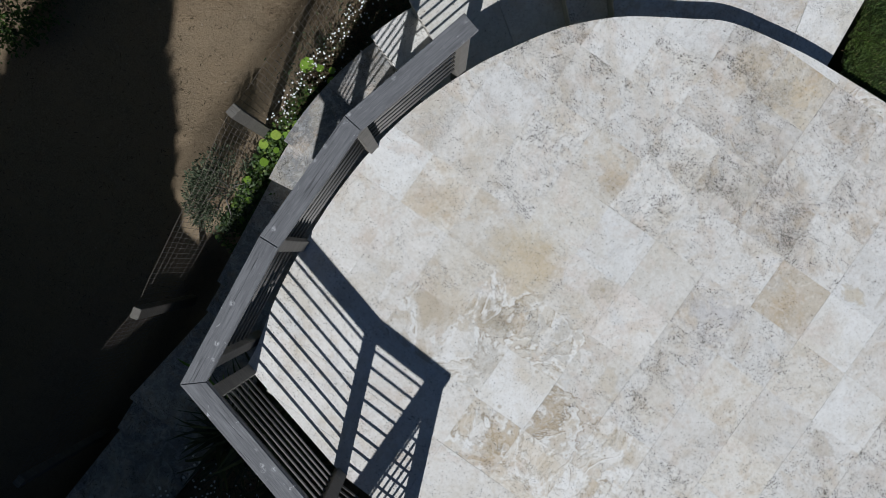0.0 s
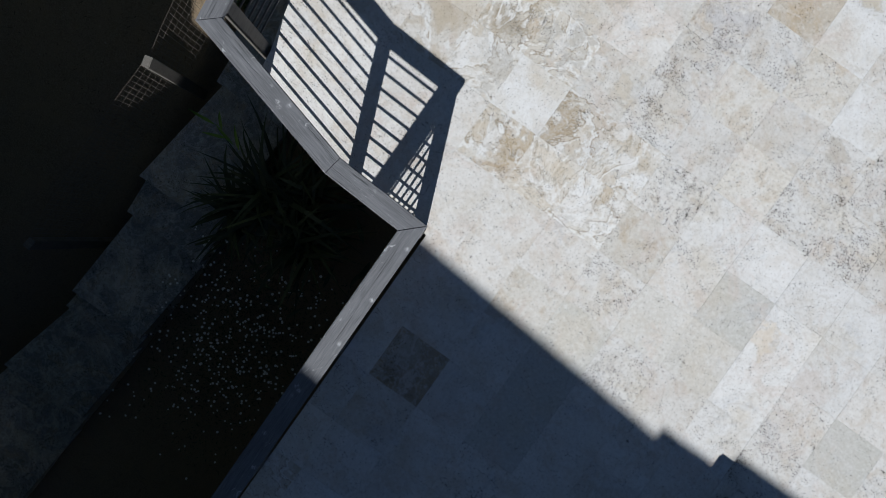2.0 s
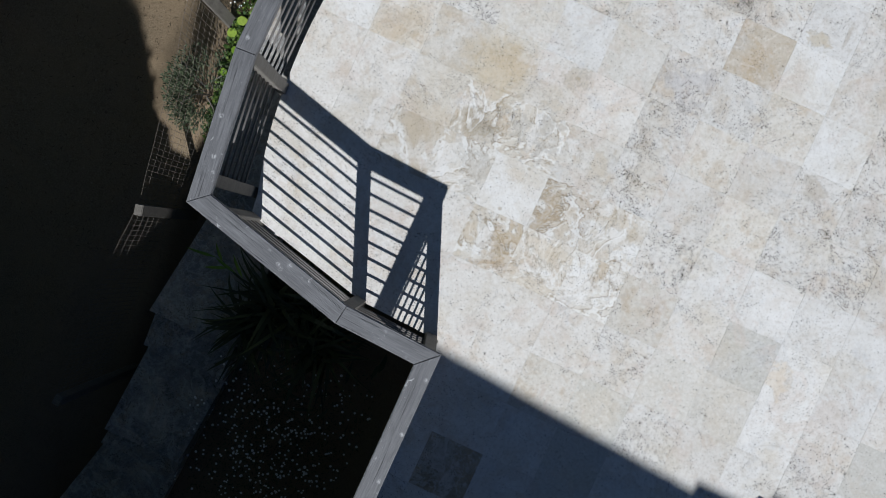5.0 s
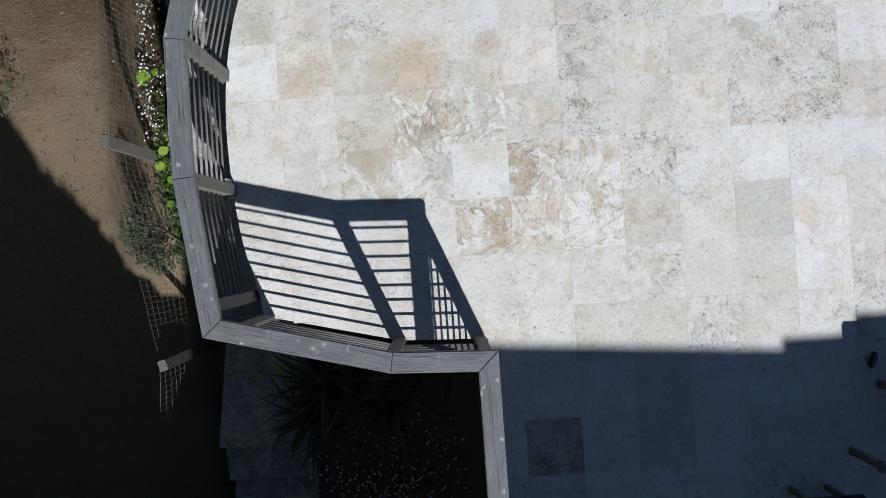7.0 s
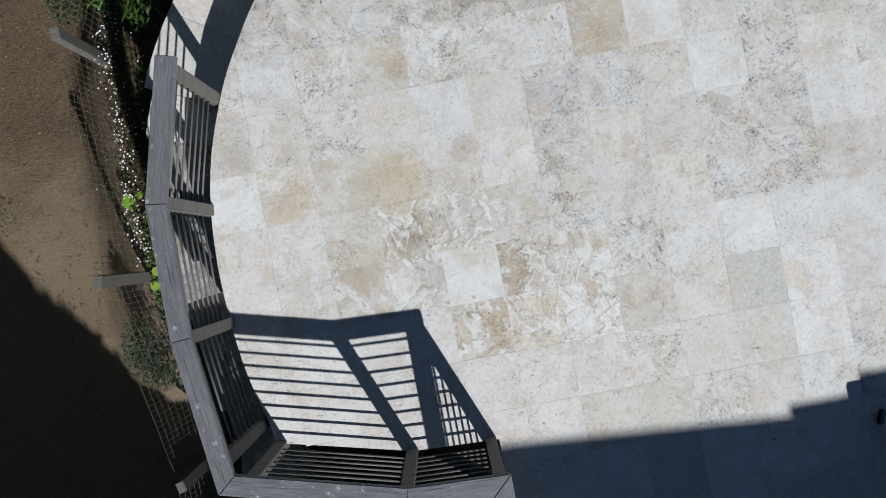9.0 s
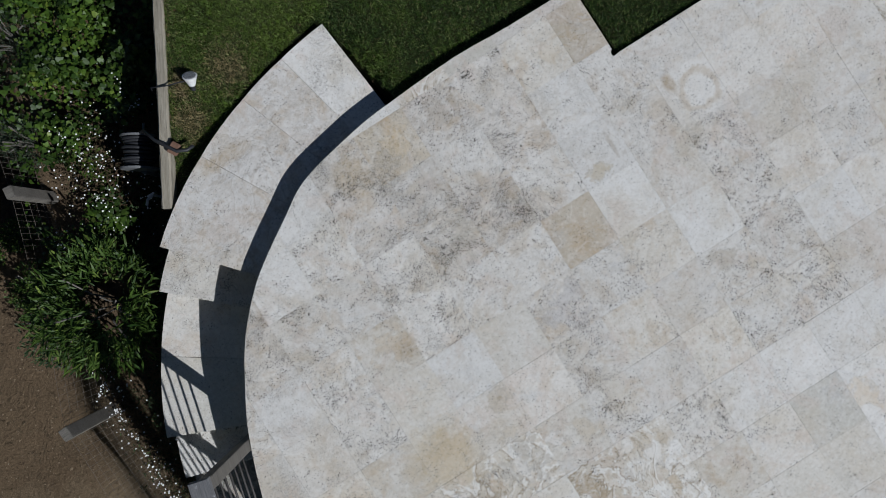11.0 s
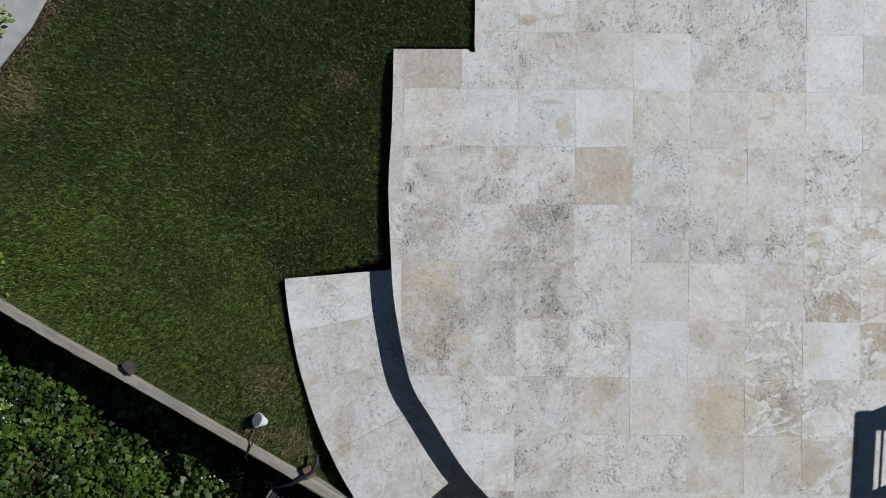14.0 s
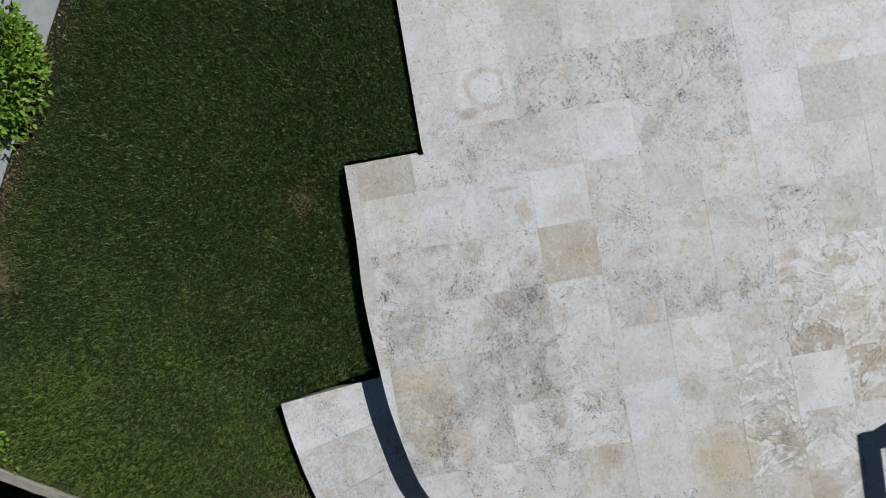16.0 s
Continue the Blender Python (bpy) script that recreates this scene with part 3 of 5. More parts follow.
def land(x, y):
    """Height of the bare ground."""
    yard = -2.28 - 0.05 * max(0.0, -5.4 - x) - 0.25 * smooth(-3.5, -7.0, y)
    foot = fence_x(y) + 4.745 if y > 0.61 else 0.0
    bank = smooth(-5.85 + foot, -4.80 + foot, x)
    if y > 1.6:
        steep = smooth(1.6, 2.6, y)
        bank = bank * (1 - steep) + steep * smooth(-5.20 + foot, -4.83 + foot, x)
        yard -= 1.3 * math.exp(-((x + 4.65) / 0.65) ** 2 - ((y - 3.8) / 0.75) ** 2)
    h = yard + (bed(y) - 0.42 * smooth(-2.4, -3.1, y) - yard) * bank
    h -= 0.35 * smooth(-4.95, -4.65, x) * smooth(-2.4, -3.0, y)
    if x > -4.3 and y < -3.3:
        h = bed(y) + 0.1
    if abs(x) < 14 and abs(y) < 14:
        h += 0.03 * noise.noise(Vector((x * 1.7, y * 1.7, 0.3))) + 0.012 * noise.noise(Vector((x * 7, y * 7, 3.1)))
    return h


def axis(lo, hi, step, far):
    mid = [lo + i * step for i in range(int((hi - lo) / step) + 1)]
    return [-far, -300, -60, -25, -14] + mid + [14.0, 25, 60, 300, far]


gx, gy = axis(-9.5, 3.0, 0.08, 3000), axis(-9.5, 7.0, 0.08, 3000)
gv = [(x, y, land(x, y)) for y in gy for x in gx]
gw = len(gx)
gf = [(j * gw + i, j * gw + i + 1, (j + 1) * gw + i + 1, (j + 1) * gw + i) for j in range(len(gy) - 1) for i in range(gw - 1)]
tagged(soup("ground", gv, gf, M_SOIL, smooth=True), "bare dry brown soil sloping down from the beds", "ground", kind="structure")

# lawn
BOARD = [(-2.99, 1.74), (-2.40, 2.77), (-1.92, 3.63), (-1.60, 4.22), (-1.30, 4.74), (-0.85, 5.5), (-0.2, 6.6)]
KERB = [(3.9, 2.9), (2.57, 3.53), (1.77, 3.95), (1.33, 4.18), (0.93, 4.39), (0.45, 4.75), (-0.2, 6.6)]
lawn_poly = BOARD + KERB[::-1][1:] + [(9.0, 2.4), (9.0, 0.78), (0.775, 0.80), (0.775, 1.44)] + [(x, y - 0.05) for x, y in EDGE[::-1] if x > -1.02] + [p for p in arc(3.74, 96.0, 129, 8)]
tagged(part("lawn", prism(lawn_poly, -1.9, -0.30), M_LAWNSOIL), "raised bed of soil under the mown lawn", "lawn", kind="structure")


def inside(x, y, poly):
    c = False
    for (x0, y0), (x1, y1) in zip(poly, poly[1:] + poly[:1]):
        if (y0 > y) != (y1 > y) and x < (x1 - x0) * (y - y0) / (y1 - y0) + x0:
            c = not c
    return c


# ---- railing ----
RAIL = [(-3.40, -0.19), (-3.645, -1.16), (-3.645, -2.09), (-3.52, -3.105), (-2.34, -3.41), (-1.695, -3.44), (-1.66, -9.0)]
TOP, CAPW, CAPT = 0.985, 0.14, 0.042
rail = tagged(empty("deck_railing", (-3.5, -1.6, 0)), "weathered grey timber railing with flat cap and thin horizontal rods", "railing")
off = rail.matrix_basis.translation


def unit(a, b):
    d = Vector(b) - Vector(a)
    return d.normalized()


def mitre(i, side):
    p = Vector(RAIL[i])
    if i == 0 or i == len(RAIL) - 1:
        d = unit(RAIL[0], RAIL[1]) if i == 0 else unit(RAIL[-2], RAIL[-1])
        return p + Vector((-d.y, d.x)) * side
    a, b = unit(RAIL[i - 1], RAIL[i]), unit(RAIL[i], RAIL[i + 1])
    n = Vector((-a.y, a.x)) + Vector((-b.y, b.x))
    n.normalize()
    return p + n * (side / max(0.3, n.dot(Vector((-a.y, a.x)))))


for i in range(len(RAIL) - 1):
    m, ln = frame_along(RAIL[i], RAIL[i + 1])
    inv = m.inverted()
    quad = [inv @ Vector((*mitre(k, s), 0)) for k, s in ((i, -CAPW / 2), (i + 1, -CAPW / 2), (i + 1, CAPW / 2), (i, CAPW / 2))]
    quad = [(v.x - math.copysign(0.0012, v.x), v.y) for v in quad]
    m2 = Matrix.Translation(-off) @ m
    part("cap_rail", prism(quad, TOP - CAPT, TOP, 0.004), M_WOOD, rail, matrix=m2)
    c0, c1 = {0: (0.05, 0), 2: (0, 0.14), 3: (0.13, 0)}.get(i, (0, 0))
    sl = ln - c0 - c1
    for k in range(8):
        z = 0.112 + 0.105 * k
        rod = cyl(0.0085, 0.0085, sl, ((c0 - c1) / 2, -0.012, z), 10, 0, pose(0, 0, 0, 0, 90, 0))
        part("rod", rod, M_SLAT, rail, matrix=m2, smooth=True)


def post(x, y, rz, z0=-0.3):
    part("post", box(0.09, 0.085, TOP - CAPT - z0 - 0.001, (0, 0, (TOP - CAPT + z0) / 2), 0.004), M_POST, rail, matrix=Matrix.Translation(-off) @ pose(x, y, 0, 0, 0, rz))


for (x, y), r in zip(((-3.425, -0.255), (-3.635, -1.15), (-3.635, -2.09), (-3.535, -2.96), (-3.40, -3.155), (-2.35, -3.41), (-1.70, -3.435), (-1.68, -4.5), (-1.675, -5.6), (-1.67, -6.7)),
                     (76, 84, 94, 97, -14, -9, 0, 90, 90, 90)):
    post(x, y, r)

# ---- edging of the lawn ----
edging = tagged(empty("lawn_edging", (-2.2, 3.2, -0.3)), "pale weathered timber board holding the lawn edge", "edging", kind="structure")
eo = edging.matrix_basis.translation
m, ln = frame_along(BOARD[0], BOARD[-1])
bent = [m.inverted() @ Vector((x, y, 0)) for x, y in spline(BOARD, 10)]
strip_bm = bmesh.new()
rings = []
for k, q in enumerate(bent):
    d = (bent[min(k + 1, len(bent) - 1)] - bent[max(k - 1, 0)]).normalized()
    side = Vector((-d.y, d.x, 0))
    worn = [0.006 * noise.noise(Vector((q.x * 9, 7.0 * c, 1.0))) for c in range(6)]
    rings.append([strip_bm.verts.new(q + side * (w + worn[c] * 0.7) + Vector((0, 0, z + (worn[c] if z > -0.3 else 0.0))))
                  for c, (w, z) in enumerate(((-0.044, -0.775), (-0.045, -0.195), (-0.034, -0.177), (0.030, -0.175), (0.044, -0.190), (0.044, -0.775)))])
for r0, r1 in zip(rings, rings[1:]):
    for c in range(6):
        strip_bm.faces.new((r0[c], r1[c], r1[(c + 1) % 6], r0[(c + 1) % 6]))
strip_bm.faces.new(rings[0])
strip_bm.faces.new(rings[-1][::-1])
bmesh.ops.recalc_face_normals(strip_bm, faces=list(strip_bm.faces))
part("board", strip_bm, M_EDGE, edging, matrix=Matrix.Translation(-eo) @ m)
kerb_poly = KERB + [(x + 0.35, y + 0.95) for x, y in KERB[::-1]]
tagged(part("path", prism(kerb_poly, -1.2, -0.085, 0.012), M_CONC), "smooth pale grey concrete path beside the lawn", "path", kind="structure")

# ---- house and tree that shade the place, out of view ----
house = tagged(empty("house", (3.0, -12.0, 0)), "plain rendered house out of view with added shadow blocks", "house")
part("wall", box(13.2, 4.0, 8.0, (3.0, -1.5, 1.2)), M_BOUNCE_WALL, house)
part("roof", prism([(-4.35, 2.40), (-1.96, 2.22), (0.34, 2.035), (9.0, 1.37), (9.0, -3.8), (-4.35, -3.8)], 5.2, 5.5), M_ROOF, house)
# two unseen blocks, added to set the shadow edge on yard and fence
part("shadow_block_tall", box(0.85, 3.5, 6.4, (-5.975, 0.75, 0.53)), M_BOUNCE_WALL, house)
part("shadow_block_low", box(0.948, 3.5, 6.12, (-5.075, 0.75, 0.39)), M_BOUNCE_WALL, house)
# unseen wall, added to cast the stepped shadow edge across the patio
shade_wall = tagged(empty("stepped_shade_wall", (5.0, -9.0, 0)), "unseen stepped white wall added to cast the patio's shadow steps", "wall", kind="structure")
part("shade_wall_step", box(0.59, 0.3, 4.7, (-1.7375, -0.115, 2.35)), M_BOUNCE_WALL, shade_wall)
part("shade_wall_step", box(6.6, 0.3, 4.7, (1.875, 0.045, 2.35)), M_BOUNCE_WALL, shade_wall)


def leaf_soup(name, material, parent, places, shape, label=""):
    """places: (position, direction of the leaf, up, length, width). shape: list of (along, across, lift) round the rim."""
    v, f = [], []
    for p, d, up, ln, wd in places:
        side = d.cross(up)
        if side.length < 1e-4:
            side = d.cross(Vector((1, 0, 0.1)))
        side.normalize()
        nrm = side.cross(d)
        b = len(v)
        for a, c, l in shape:
            v.append(p + d * (a * ln) + side * (c * wd) + nrm * (l * ln))
        f.append(tuple(range(b, b + len(shape))))
    return soup(name, [tuple(q) for q in v], f, material, parent, label)


LANCE = [(0, 0, 0), (0.3, 0.5, 0.05), (0.7, 0.42, 0.06), (1.0, 0, -0.05), (0.7, -0.42, 0.06), (0.3, -0.5, 0.05)]
rng = random.Random(4)


def ball_dir(low=-1.0):
    while True:
        d = Vector((rng.uniform(-1, 1), rng.uniform(-1, 1), rng.uniform(low, 1)))
        if 0.1 < d.length < 1:
            return d.normalized()


cypress = tagged(empty("cypress_tree", (-4.18, -9.40, -2.9)), "tall dense dark green columnar cypress", "tree")
part("trunk", cyl(0.16, 0.05, 7.0, (0, 0, 3.4), 12), M_POST, cypress)
core = bmesh.new()
bmesh.ops.create_icosphere(core, subdivisions=4, radius=1)
for q in core.verts:
    taper = 1.0 - 0.35 * smooth(0.15, 0.58, q.co.z)
    w = 1 + 0.10 * noise.noise(q.co * 2.3) + 0.05 * noise.noise(q.co * 7)
    q.co = Vector((q.co.x * 1.30 * w * taper, q.co.y * 1.30 * w * taper, 4.9 + q.co.z * 4.35 * (1 + 0.04 * noise.noise(q.co * 3))))
crown = part("crown", core, M_DARKLEAF, cypress)
spots = []
for _ in range(5000):
    d = ball_dir()
    taper = 1.0 - 0.35 * smooth(0.15, 0.58, d.z)
    p = Vector((d.x * 1.28 * taper, d.y * 1.28 * taper, 4.9 + d.z * 4.3))
    spots.append((p, (d + Vector((0, 0, 0.6)) + 0.4 * ball_dir()).normalized(), ball_dir(), rng.uniform(0.1, 0.22), 0.07))
leaf_soup("foliage", M_DARKLEAF, cypress, spots, LANCE)


# unseen hedge, added to keep sky light off the shaded yard
def sky_block_hedge(at, sx, sy, h, seed):
    root = tagged(empty("sky_block_hedge", at), "unseen dark hedge added to block sky light from the yard", "hedge")
    body = bmesh.new()
    bmesh.ops.create_cube(body, size=1)
    bmesh.ops.subdivide_edges(body, edges=list(body.edges), cuts=9, use_grid_fill=True)
    for q in body.verts:
        w = 0.18 * noise.noise(Vector((q.co.x * sx, q.co.y * sy, q.co.z * h)) * 0.9 + Vector((seed, 0, 0)))
        q.co = Vector((q.co.x * sx + w, q.co.y * sy + w, (q.co.z + 0.5) * h + w))
    part("body", body, M_DARKLEAF, root)
    pl = []
    for _ in range(1500):
        p = Vector((rng.uniform(-sx, sx) / 2, rng.choice((-1, 1)) * sy / 2, rng.uniform(0, h))) if sx > sy else Vector((rng.choice((-1, 1)) * sx / 2, rng.uniform(-sy, sy) / 2, rng.uniform(0, h)))
        pl.append((p, ball_dir(), ball_dir(), rng.uniform(0.08, 0.2), 0.08))
    leaf_soup("foliage", M_DARKLEAF, root, pl, LANCE)


sky_block_hedge((-10.2, -3.0, -3.2), 1.6, 22.0, 17.0, 3)
sky_block_hedge((-7.6, -10.2, -3.2), 4.4, 1.6, 6.2, 9)
sky_block_hedge((-9.1, 3.4, -3.2), 2.2, 1.6, 9.5, 15)

# ---- grass ----
def lawn_z(x, y):
    r, a = math.hypot(x - CX, y - CY), math.degrees(math.atan2(y - CY, x - CX))
    dip = 0.12 * math.exp(-((r - 3.85) / 0.4) ** 2) * smooth(86, 97, a)
    dip += 0.10 * smooth(108, 122, a) * math.exp(-((r - 3.85) / 0.3) ** 2)
    u = max(0.0, min(1.0, ((x + 1.0) * -0.10 + (y - 1.75) * 0.59) / 0.358))
    dip = max(dip, 0.10 * math.exp(-((x + 1.0 + 0.10 * u) ** 2 + (y - 1.75 - 0.59 * u) ** 2) / 0.016))
    near = 9.0
    for a, b in zip(BOARD, BOARD[1:]):
        u = max(0.0, min(1.0, ((x - a[0]) * (b[0] - a[0]) + (y - a[1]) * (b[1] - a[1])) / ((b[0] - a[0]) ** 2 + (b[1] - a[1]) ** 2)))
        near = min(near, math.hypot(x - a[0] - u * (b[0] - a[0]), y - a[1] - u * (b[1] - a[1])))
    step = smooth(0.5, 0.72, x) * (1 - smooth(1.0, 2.2, y))
    return -0.095 + 0.055 * step - max(dip * (1 - step), 0.12 * (1 - smooth(0.05, 0.7, near)))


lx, ly = [-3.05 + 0.05 * i for i in range(125)], [0.7 + 0.05 * i for i in range(112)]
lgrid = [(x, y, lawn_z(x, y) + 0.006 * noise.noise(Vector((x * 5, y * 5, 1)))) for y in ly for x in lx]
lw = len(lx)
lfaces = []
for j in range(len(ly) - 1):
    for i in range(lw - 1):
        hits = sum(inside(lx[i + p], ly[j + q], lawn_poly) for p in (0, 1) for q in (0, 1))
        if hits == 4 or (hits and lx[i] > 0.2 and ly[j] > 2.6):
            lfaces.append((j * lw + i, j * lw + i + 1, (j + 1) * lw + i + 1, (j + 1) * lw + i))
tagged(soup("lawn_soil", lgrid, lfaces, M_LAWNSOIL, smooth=True), "dark damp soil between the grass blades", "soil", kind="structure")

DRY = [(0.56, 1.86, 0.11), (-1.95, 2.46, 0.16), (-2.45, 2.27, 0.15), (-2.34, 2.55, 0.12), (0.35, 4.5, 0.18)]


def field(p, cell, seed):
    """Smooth random field of unit range over the plan."""
    r = np.random.default_rng(seed)
    g = r.random((int(8 / cell) + 3, int(8 / cell) + 3))
    q = (p + 4.0 - np.array([0.0, 2.0])) / cell
    i = np.clip(np.floor(q).astype(int), 0, g.shape[0] - 2)
    u = q - i
    u = u * u * (3 - 2 * u)
    a, b = i[:, 0], i[:, 1]
    lo = g[a, b] * (1 - u[:, 0]) + g[a + 1, b] * u[:, 0]
    hi = g[a, b + 1] * (1 - u[:, 0]) + g[a + 1, b + 1] * u[:, 0]
    return lo * (1 - u[:, 1]) + hi * u[:, 1]


def near_line(p, lines):
    edge = np.full(len(p), 9.0)
    for line in lines:
        for a, b in zip(line, line[1:]):
            a, b = np.array(a), np.array(b)
            t = np.clip(((p - a) @ (b - a)) / ((b - a) @ (b - a)), 0, 1)
            edge = np.minimum(edge, np.linalg.norm(p - a - t[:, None] * (b - a), axis=1))
    return edge


def blades(name, count, seed, dry, material, label):
    r = np.random.default_rng(seed)
    lo, hi = np.array([-3.0, 0.80]), np.array([3.2, 5.6])
    p = lo + (hi - lo) * r.random((count, 2))
    poly = np.array(lawn_poly)
    c = np.zeros(count, bool)
    for (x0, y0), (x1, y1) in zip(poly, np.roll(poly, -1, 0)):
        if y0 != y1:
            c ^= ((y0 > p[:, 1]) != (y1 > p[:, 1])) & (p[:, 0] < (x1 - x0) * (p[:, 1] - y0) / (y1 - y0) + x0)
    p = p[c]
    d = np.zeros(len(p))
    for x, y, s in DRY:
        d = np.maximum(d, np.exp(-((p[:, 0] - x) ** 2 + (p[:, 1] - y) ** 2) / s ** 2))
    d = np.minimum(1.0, d * (0.7 + 1.1 * field(p, 0.06, 21)))
    d = np.maximum(d, 0.35 * np.exp(-(near_line(p, [BOARD]) / 0.09) ** 2))
    bare = np.exp(-(near_line(p, [KERB]) / (0.10 + 0.10 * field(p, 0.12, 5))) ** 2)
    stone = near_line(p, [lawn_poly[len(BOARD) + len(KERB):]])
    keep = (r.random(len(p)) < (0.022 + 0.95 * d)) if dry else (r.random(len(p)) > d)
    keep &= (r.random(len(p)) > bare * 1.1) & (stone > 0.03)
    p = p[keep]
    n = len(p)
    u, v = (p[:, 0] + 3.05) / 0.05, (p[:, 1] - 0.7) / 0.05
    gi, gj = u.astype(int), v.astype(int)
    u, v = u - gi, v - gj
    high = np.array([q[2] for q in lgrid])
    k = gj * lw + gi
    z = (high[k] * (1 - u) + high[k + 1] * u) * (1 - v) + (high[k + lw] * (1 - u) + high[k + lw + 1] * u) * v
    # neighbours lean much the same way, and stand high or low together
    ang = 2 * np.pi * (0.8 * field(p, 0.03, 31) + 0.75 * r.random(n))
    lean = 0.15 + 0.95 * r.random(n)
    tuft = 0.6 * field(p, 0.022, 9) + 0.4 * field(p, 0.09, 10)
    ln = (0.020 + 0.040 * r.random(n) ** 1.5) * (0.55 + 0.8 * tuft)
    w = 0.0012 + 0.0022 * r.random(n) ** 2
    dx, dy = np.cos(ang), np.sin(ang)
    base = np.c_[p, z - 0.004]
    side = np.c_[-dy, dx, np.zeros(n)] * w[:, None]
    tip = base + np.c_[dx * np.sin(lean), dy * np.sin(lean), np.cos(lean)] * ln[:, None]
    co = np.stack([base - side, base + side, tip], 1).reshape(-1, 3)
    me = bpy.data.meshes.new(name)
    me.vertices.add(3 * n)
    me.vertices.foreach_set("co", co.ravel())
    me.loops.add(3 * n)
    me.loops.foreach_set("vertex_index", np.arange(3 * n))
    me.polygons.add(n)
    me.polygons.foreach_set("loop_start", np.arange(n) * 3)
    me.update()
    tagged(link(me, name, None, material), label, "grass", kind="stuff")


def mat_grass(name, a, b, c, tip):
    n = Nodes(name)
    g = n.put("NewGeometry")
    rnd = g.outputs["Random Per Island"]
    col = n.mix(n.math("POWER", rnd, 1.6), a, b)
    # the western half is the yellower, in soft patches
    sep = n.put("SeparateXYZ", {0: g.outputs["Position"]})
    west = n.ramp(sep.outputs["X"], -1.6, 1.2, 0.16, -0.12)
    far = n.ramp(sep.outputs["Y"], 1.5, 4.2, -0.07, 0.09)
    patch = n.math("ADD", n.math("ADD", n.noise(g.outputs["Position"], 1.3, 5, 0.65, 0.5), far), west)
    col = n.mix(n.ramp(patch, 0.46, 0.72, 0.0, 0.8), col, n.mix(rnd, tuple(0.55 * v for v in c), tuple(1.25 * v for v in c)))
    col = n.mix(n.ramp(n.math("FRACT", n.math("MULTIPLY", rnd, 17.3)), 0.82, 1.0), col, tip)
    return n.done(col, 0.55, spec=0.3)


blades("grass", 950000, 3, False, mat_grass("grass_green", (0.008, 0.026, 0.004), (0.066, 0.128, 0.018), (0.112, 0.182, 0.018), (0.32, 0.38, 0.13)), "short mown green lawn grass")
blades("dry_grass", 900000, 5, True, mat_grass("grass_dry", (0.15, 0.12, 0.055), (0.32, 0.25, 0.12), (0.28, 0.225, 0.10), (0.42, 0.36, 0.2)), "dry straw-coloured grass in worn patches")

# fallen leaves and crumbs on the lawn's bare edge
litter = []
for _ in range(1500):
    a, b = rng.choice(list(zip(KERB[1:-2], KERB[2:-1])) * 6 + list(zip(KERB[:-1], KERB[1:])) + list(zip(BOARD[:-1], BOARD[1:])))
    t = rng.random()
    s = abs(rng.gauss(0, 0.10)) + 0.012
    nx, ny = (b[1] - a[1]), -(b[0] - a[0])
    q = math.hypot(nx, ny)
    x, y = a[0] + t * (b[0] - a[0]), a[1] + t * (b[1] - a[1])
    for sg in (1, -1):
        if inside(x + sg * nx / q * s, y + sg * ny / q * s, lawn_poly):
            x, y = x + sg * nx / q * s, y + sg * ny / q * s
            litter.append((Vector((x, y, lawn_z(x, y) + 0.012)), Vector((rng.uniform(-1, 1), rng.uniform(-1, 1), rng.uniform(-0.1, 0.2))).normalized(), Vector((0, 0, 1)), rng.choice((0.008, 0.012, 0.02, 0.03)) * rng.uniform(0.7, 1.2), rng.uniform(0.005, 0.014)))
            break
for _ in range(26):
    x, y = rng.uniform(-1.6, 1.5), rng.uniform(1.7, 4.0)
    litter.append((Vector((x, y, lawn_z(x, y) + 0.03)), Vector((rng.uniform(-1, 1), rng.uniform(-1, 1), rng.uniform(-0.1, 0.2))).normalized(), Vector((0, 0, 1)), rng.uniform(0.012, 0.03), rng.uniform(0.006, 0.012)))
M_LITTER = mat_leaf("dead_leaf", (0.10, 0.06, 0.034), (0.20, 0.13, 0.075), (0.50, 0.43, 0.30), 0.7)
tagged(leaf_soup("leaf_litter", M_LITTER, None, litter, LANCE), "small dead leaves fallen along the lawn edge", "leaf litter", kind="stuff")

# ---- soil clods and stones of the yard ----
cv, cf = [], []
crng = random.Random(8)
ICO = bmesh.new()
bmesh.ops.create_icosphere(ICO, subdivisions=1, radius=1)
ico_v = [v.co.copy() for v in ICO.verts]
ico_i = {v: k for k, v in enumerate(ICO.verts)}
ico_f = [[ico_i[v] for v in f.verts] for f in ICO.faces]
ICO.free()
for _ in range(7000):
    x, y = crng.uniform(-8.6, -4.7), crng.uniform(-4.5, 3.0)
    s = 0.003 + 0.010 * crng.random() ** 3 + (0.008 if crng.random() < 0.012 else 0)
    b = len(cv)
    zz = land(x, y)
    for q in ico_v:
        w = s * crng.uniform(0.7, 1.3)
        cv.append((x + q.x * w * 1.2, y + q.y * w, zz + q.z * w * 0.45))
    cf += [[b + k for k in f] for f in ico_f]
M_CLOD = mat_leaf("soil_clod", (0.12, 0.088, 0.056), (0.24, 0.18, 0.118), (0.28, 0.23, 0.17), 0.95)
tagged(soup("soil_clods", cv, cf, M_CLOD), "crumbly clods and pebbles on the dry soil", "soil", kind="stuff")
twigs = []
for _ in range(2000):
    x, y = crng.uniform(-8.6, -4.75), crng.uniform(-4.5, 3.0)
    twigs.append((Vector((x, y, land(x, y) + 0.008)), Vector((crng.uniform(-1, 1), crng.uniform(-1, 1), crng.uniform(-0.1, 0.25))).normalized(), Vector((0, 0, 1)), crng.uniform(0.015, 0.07), crng.uniform(0.003, 0.009)))
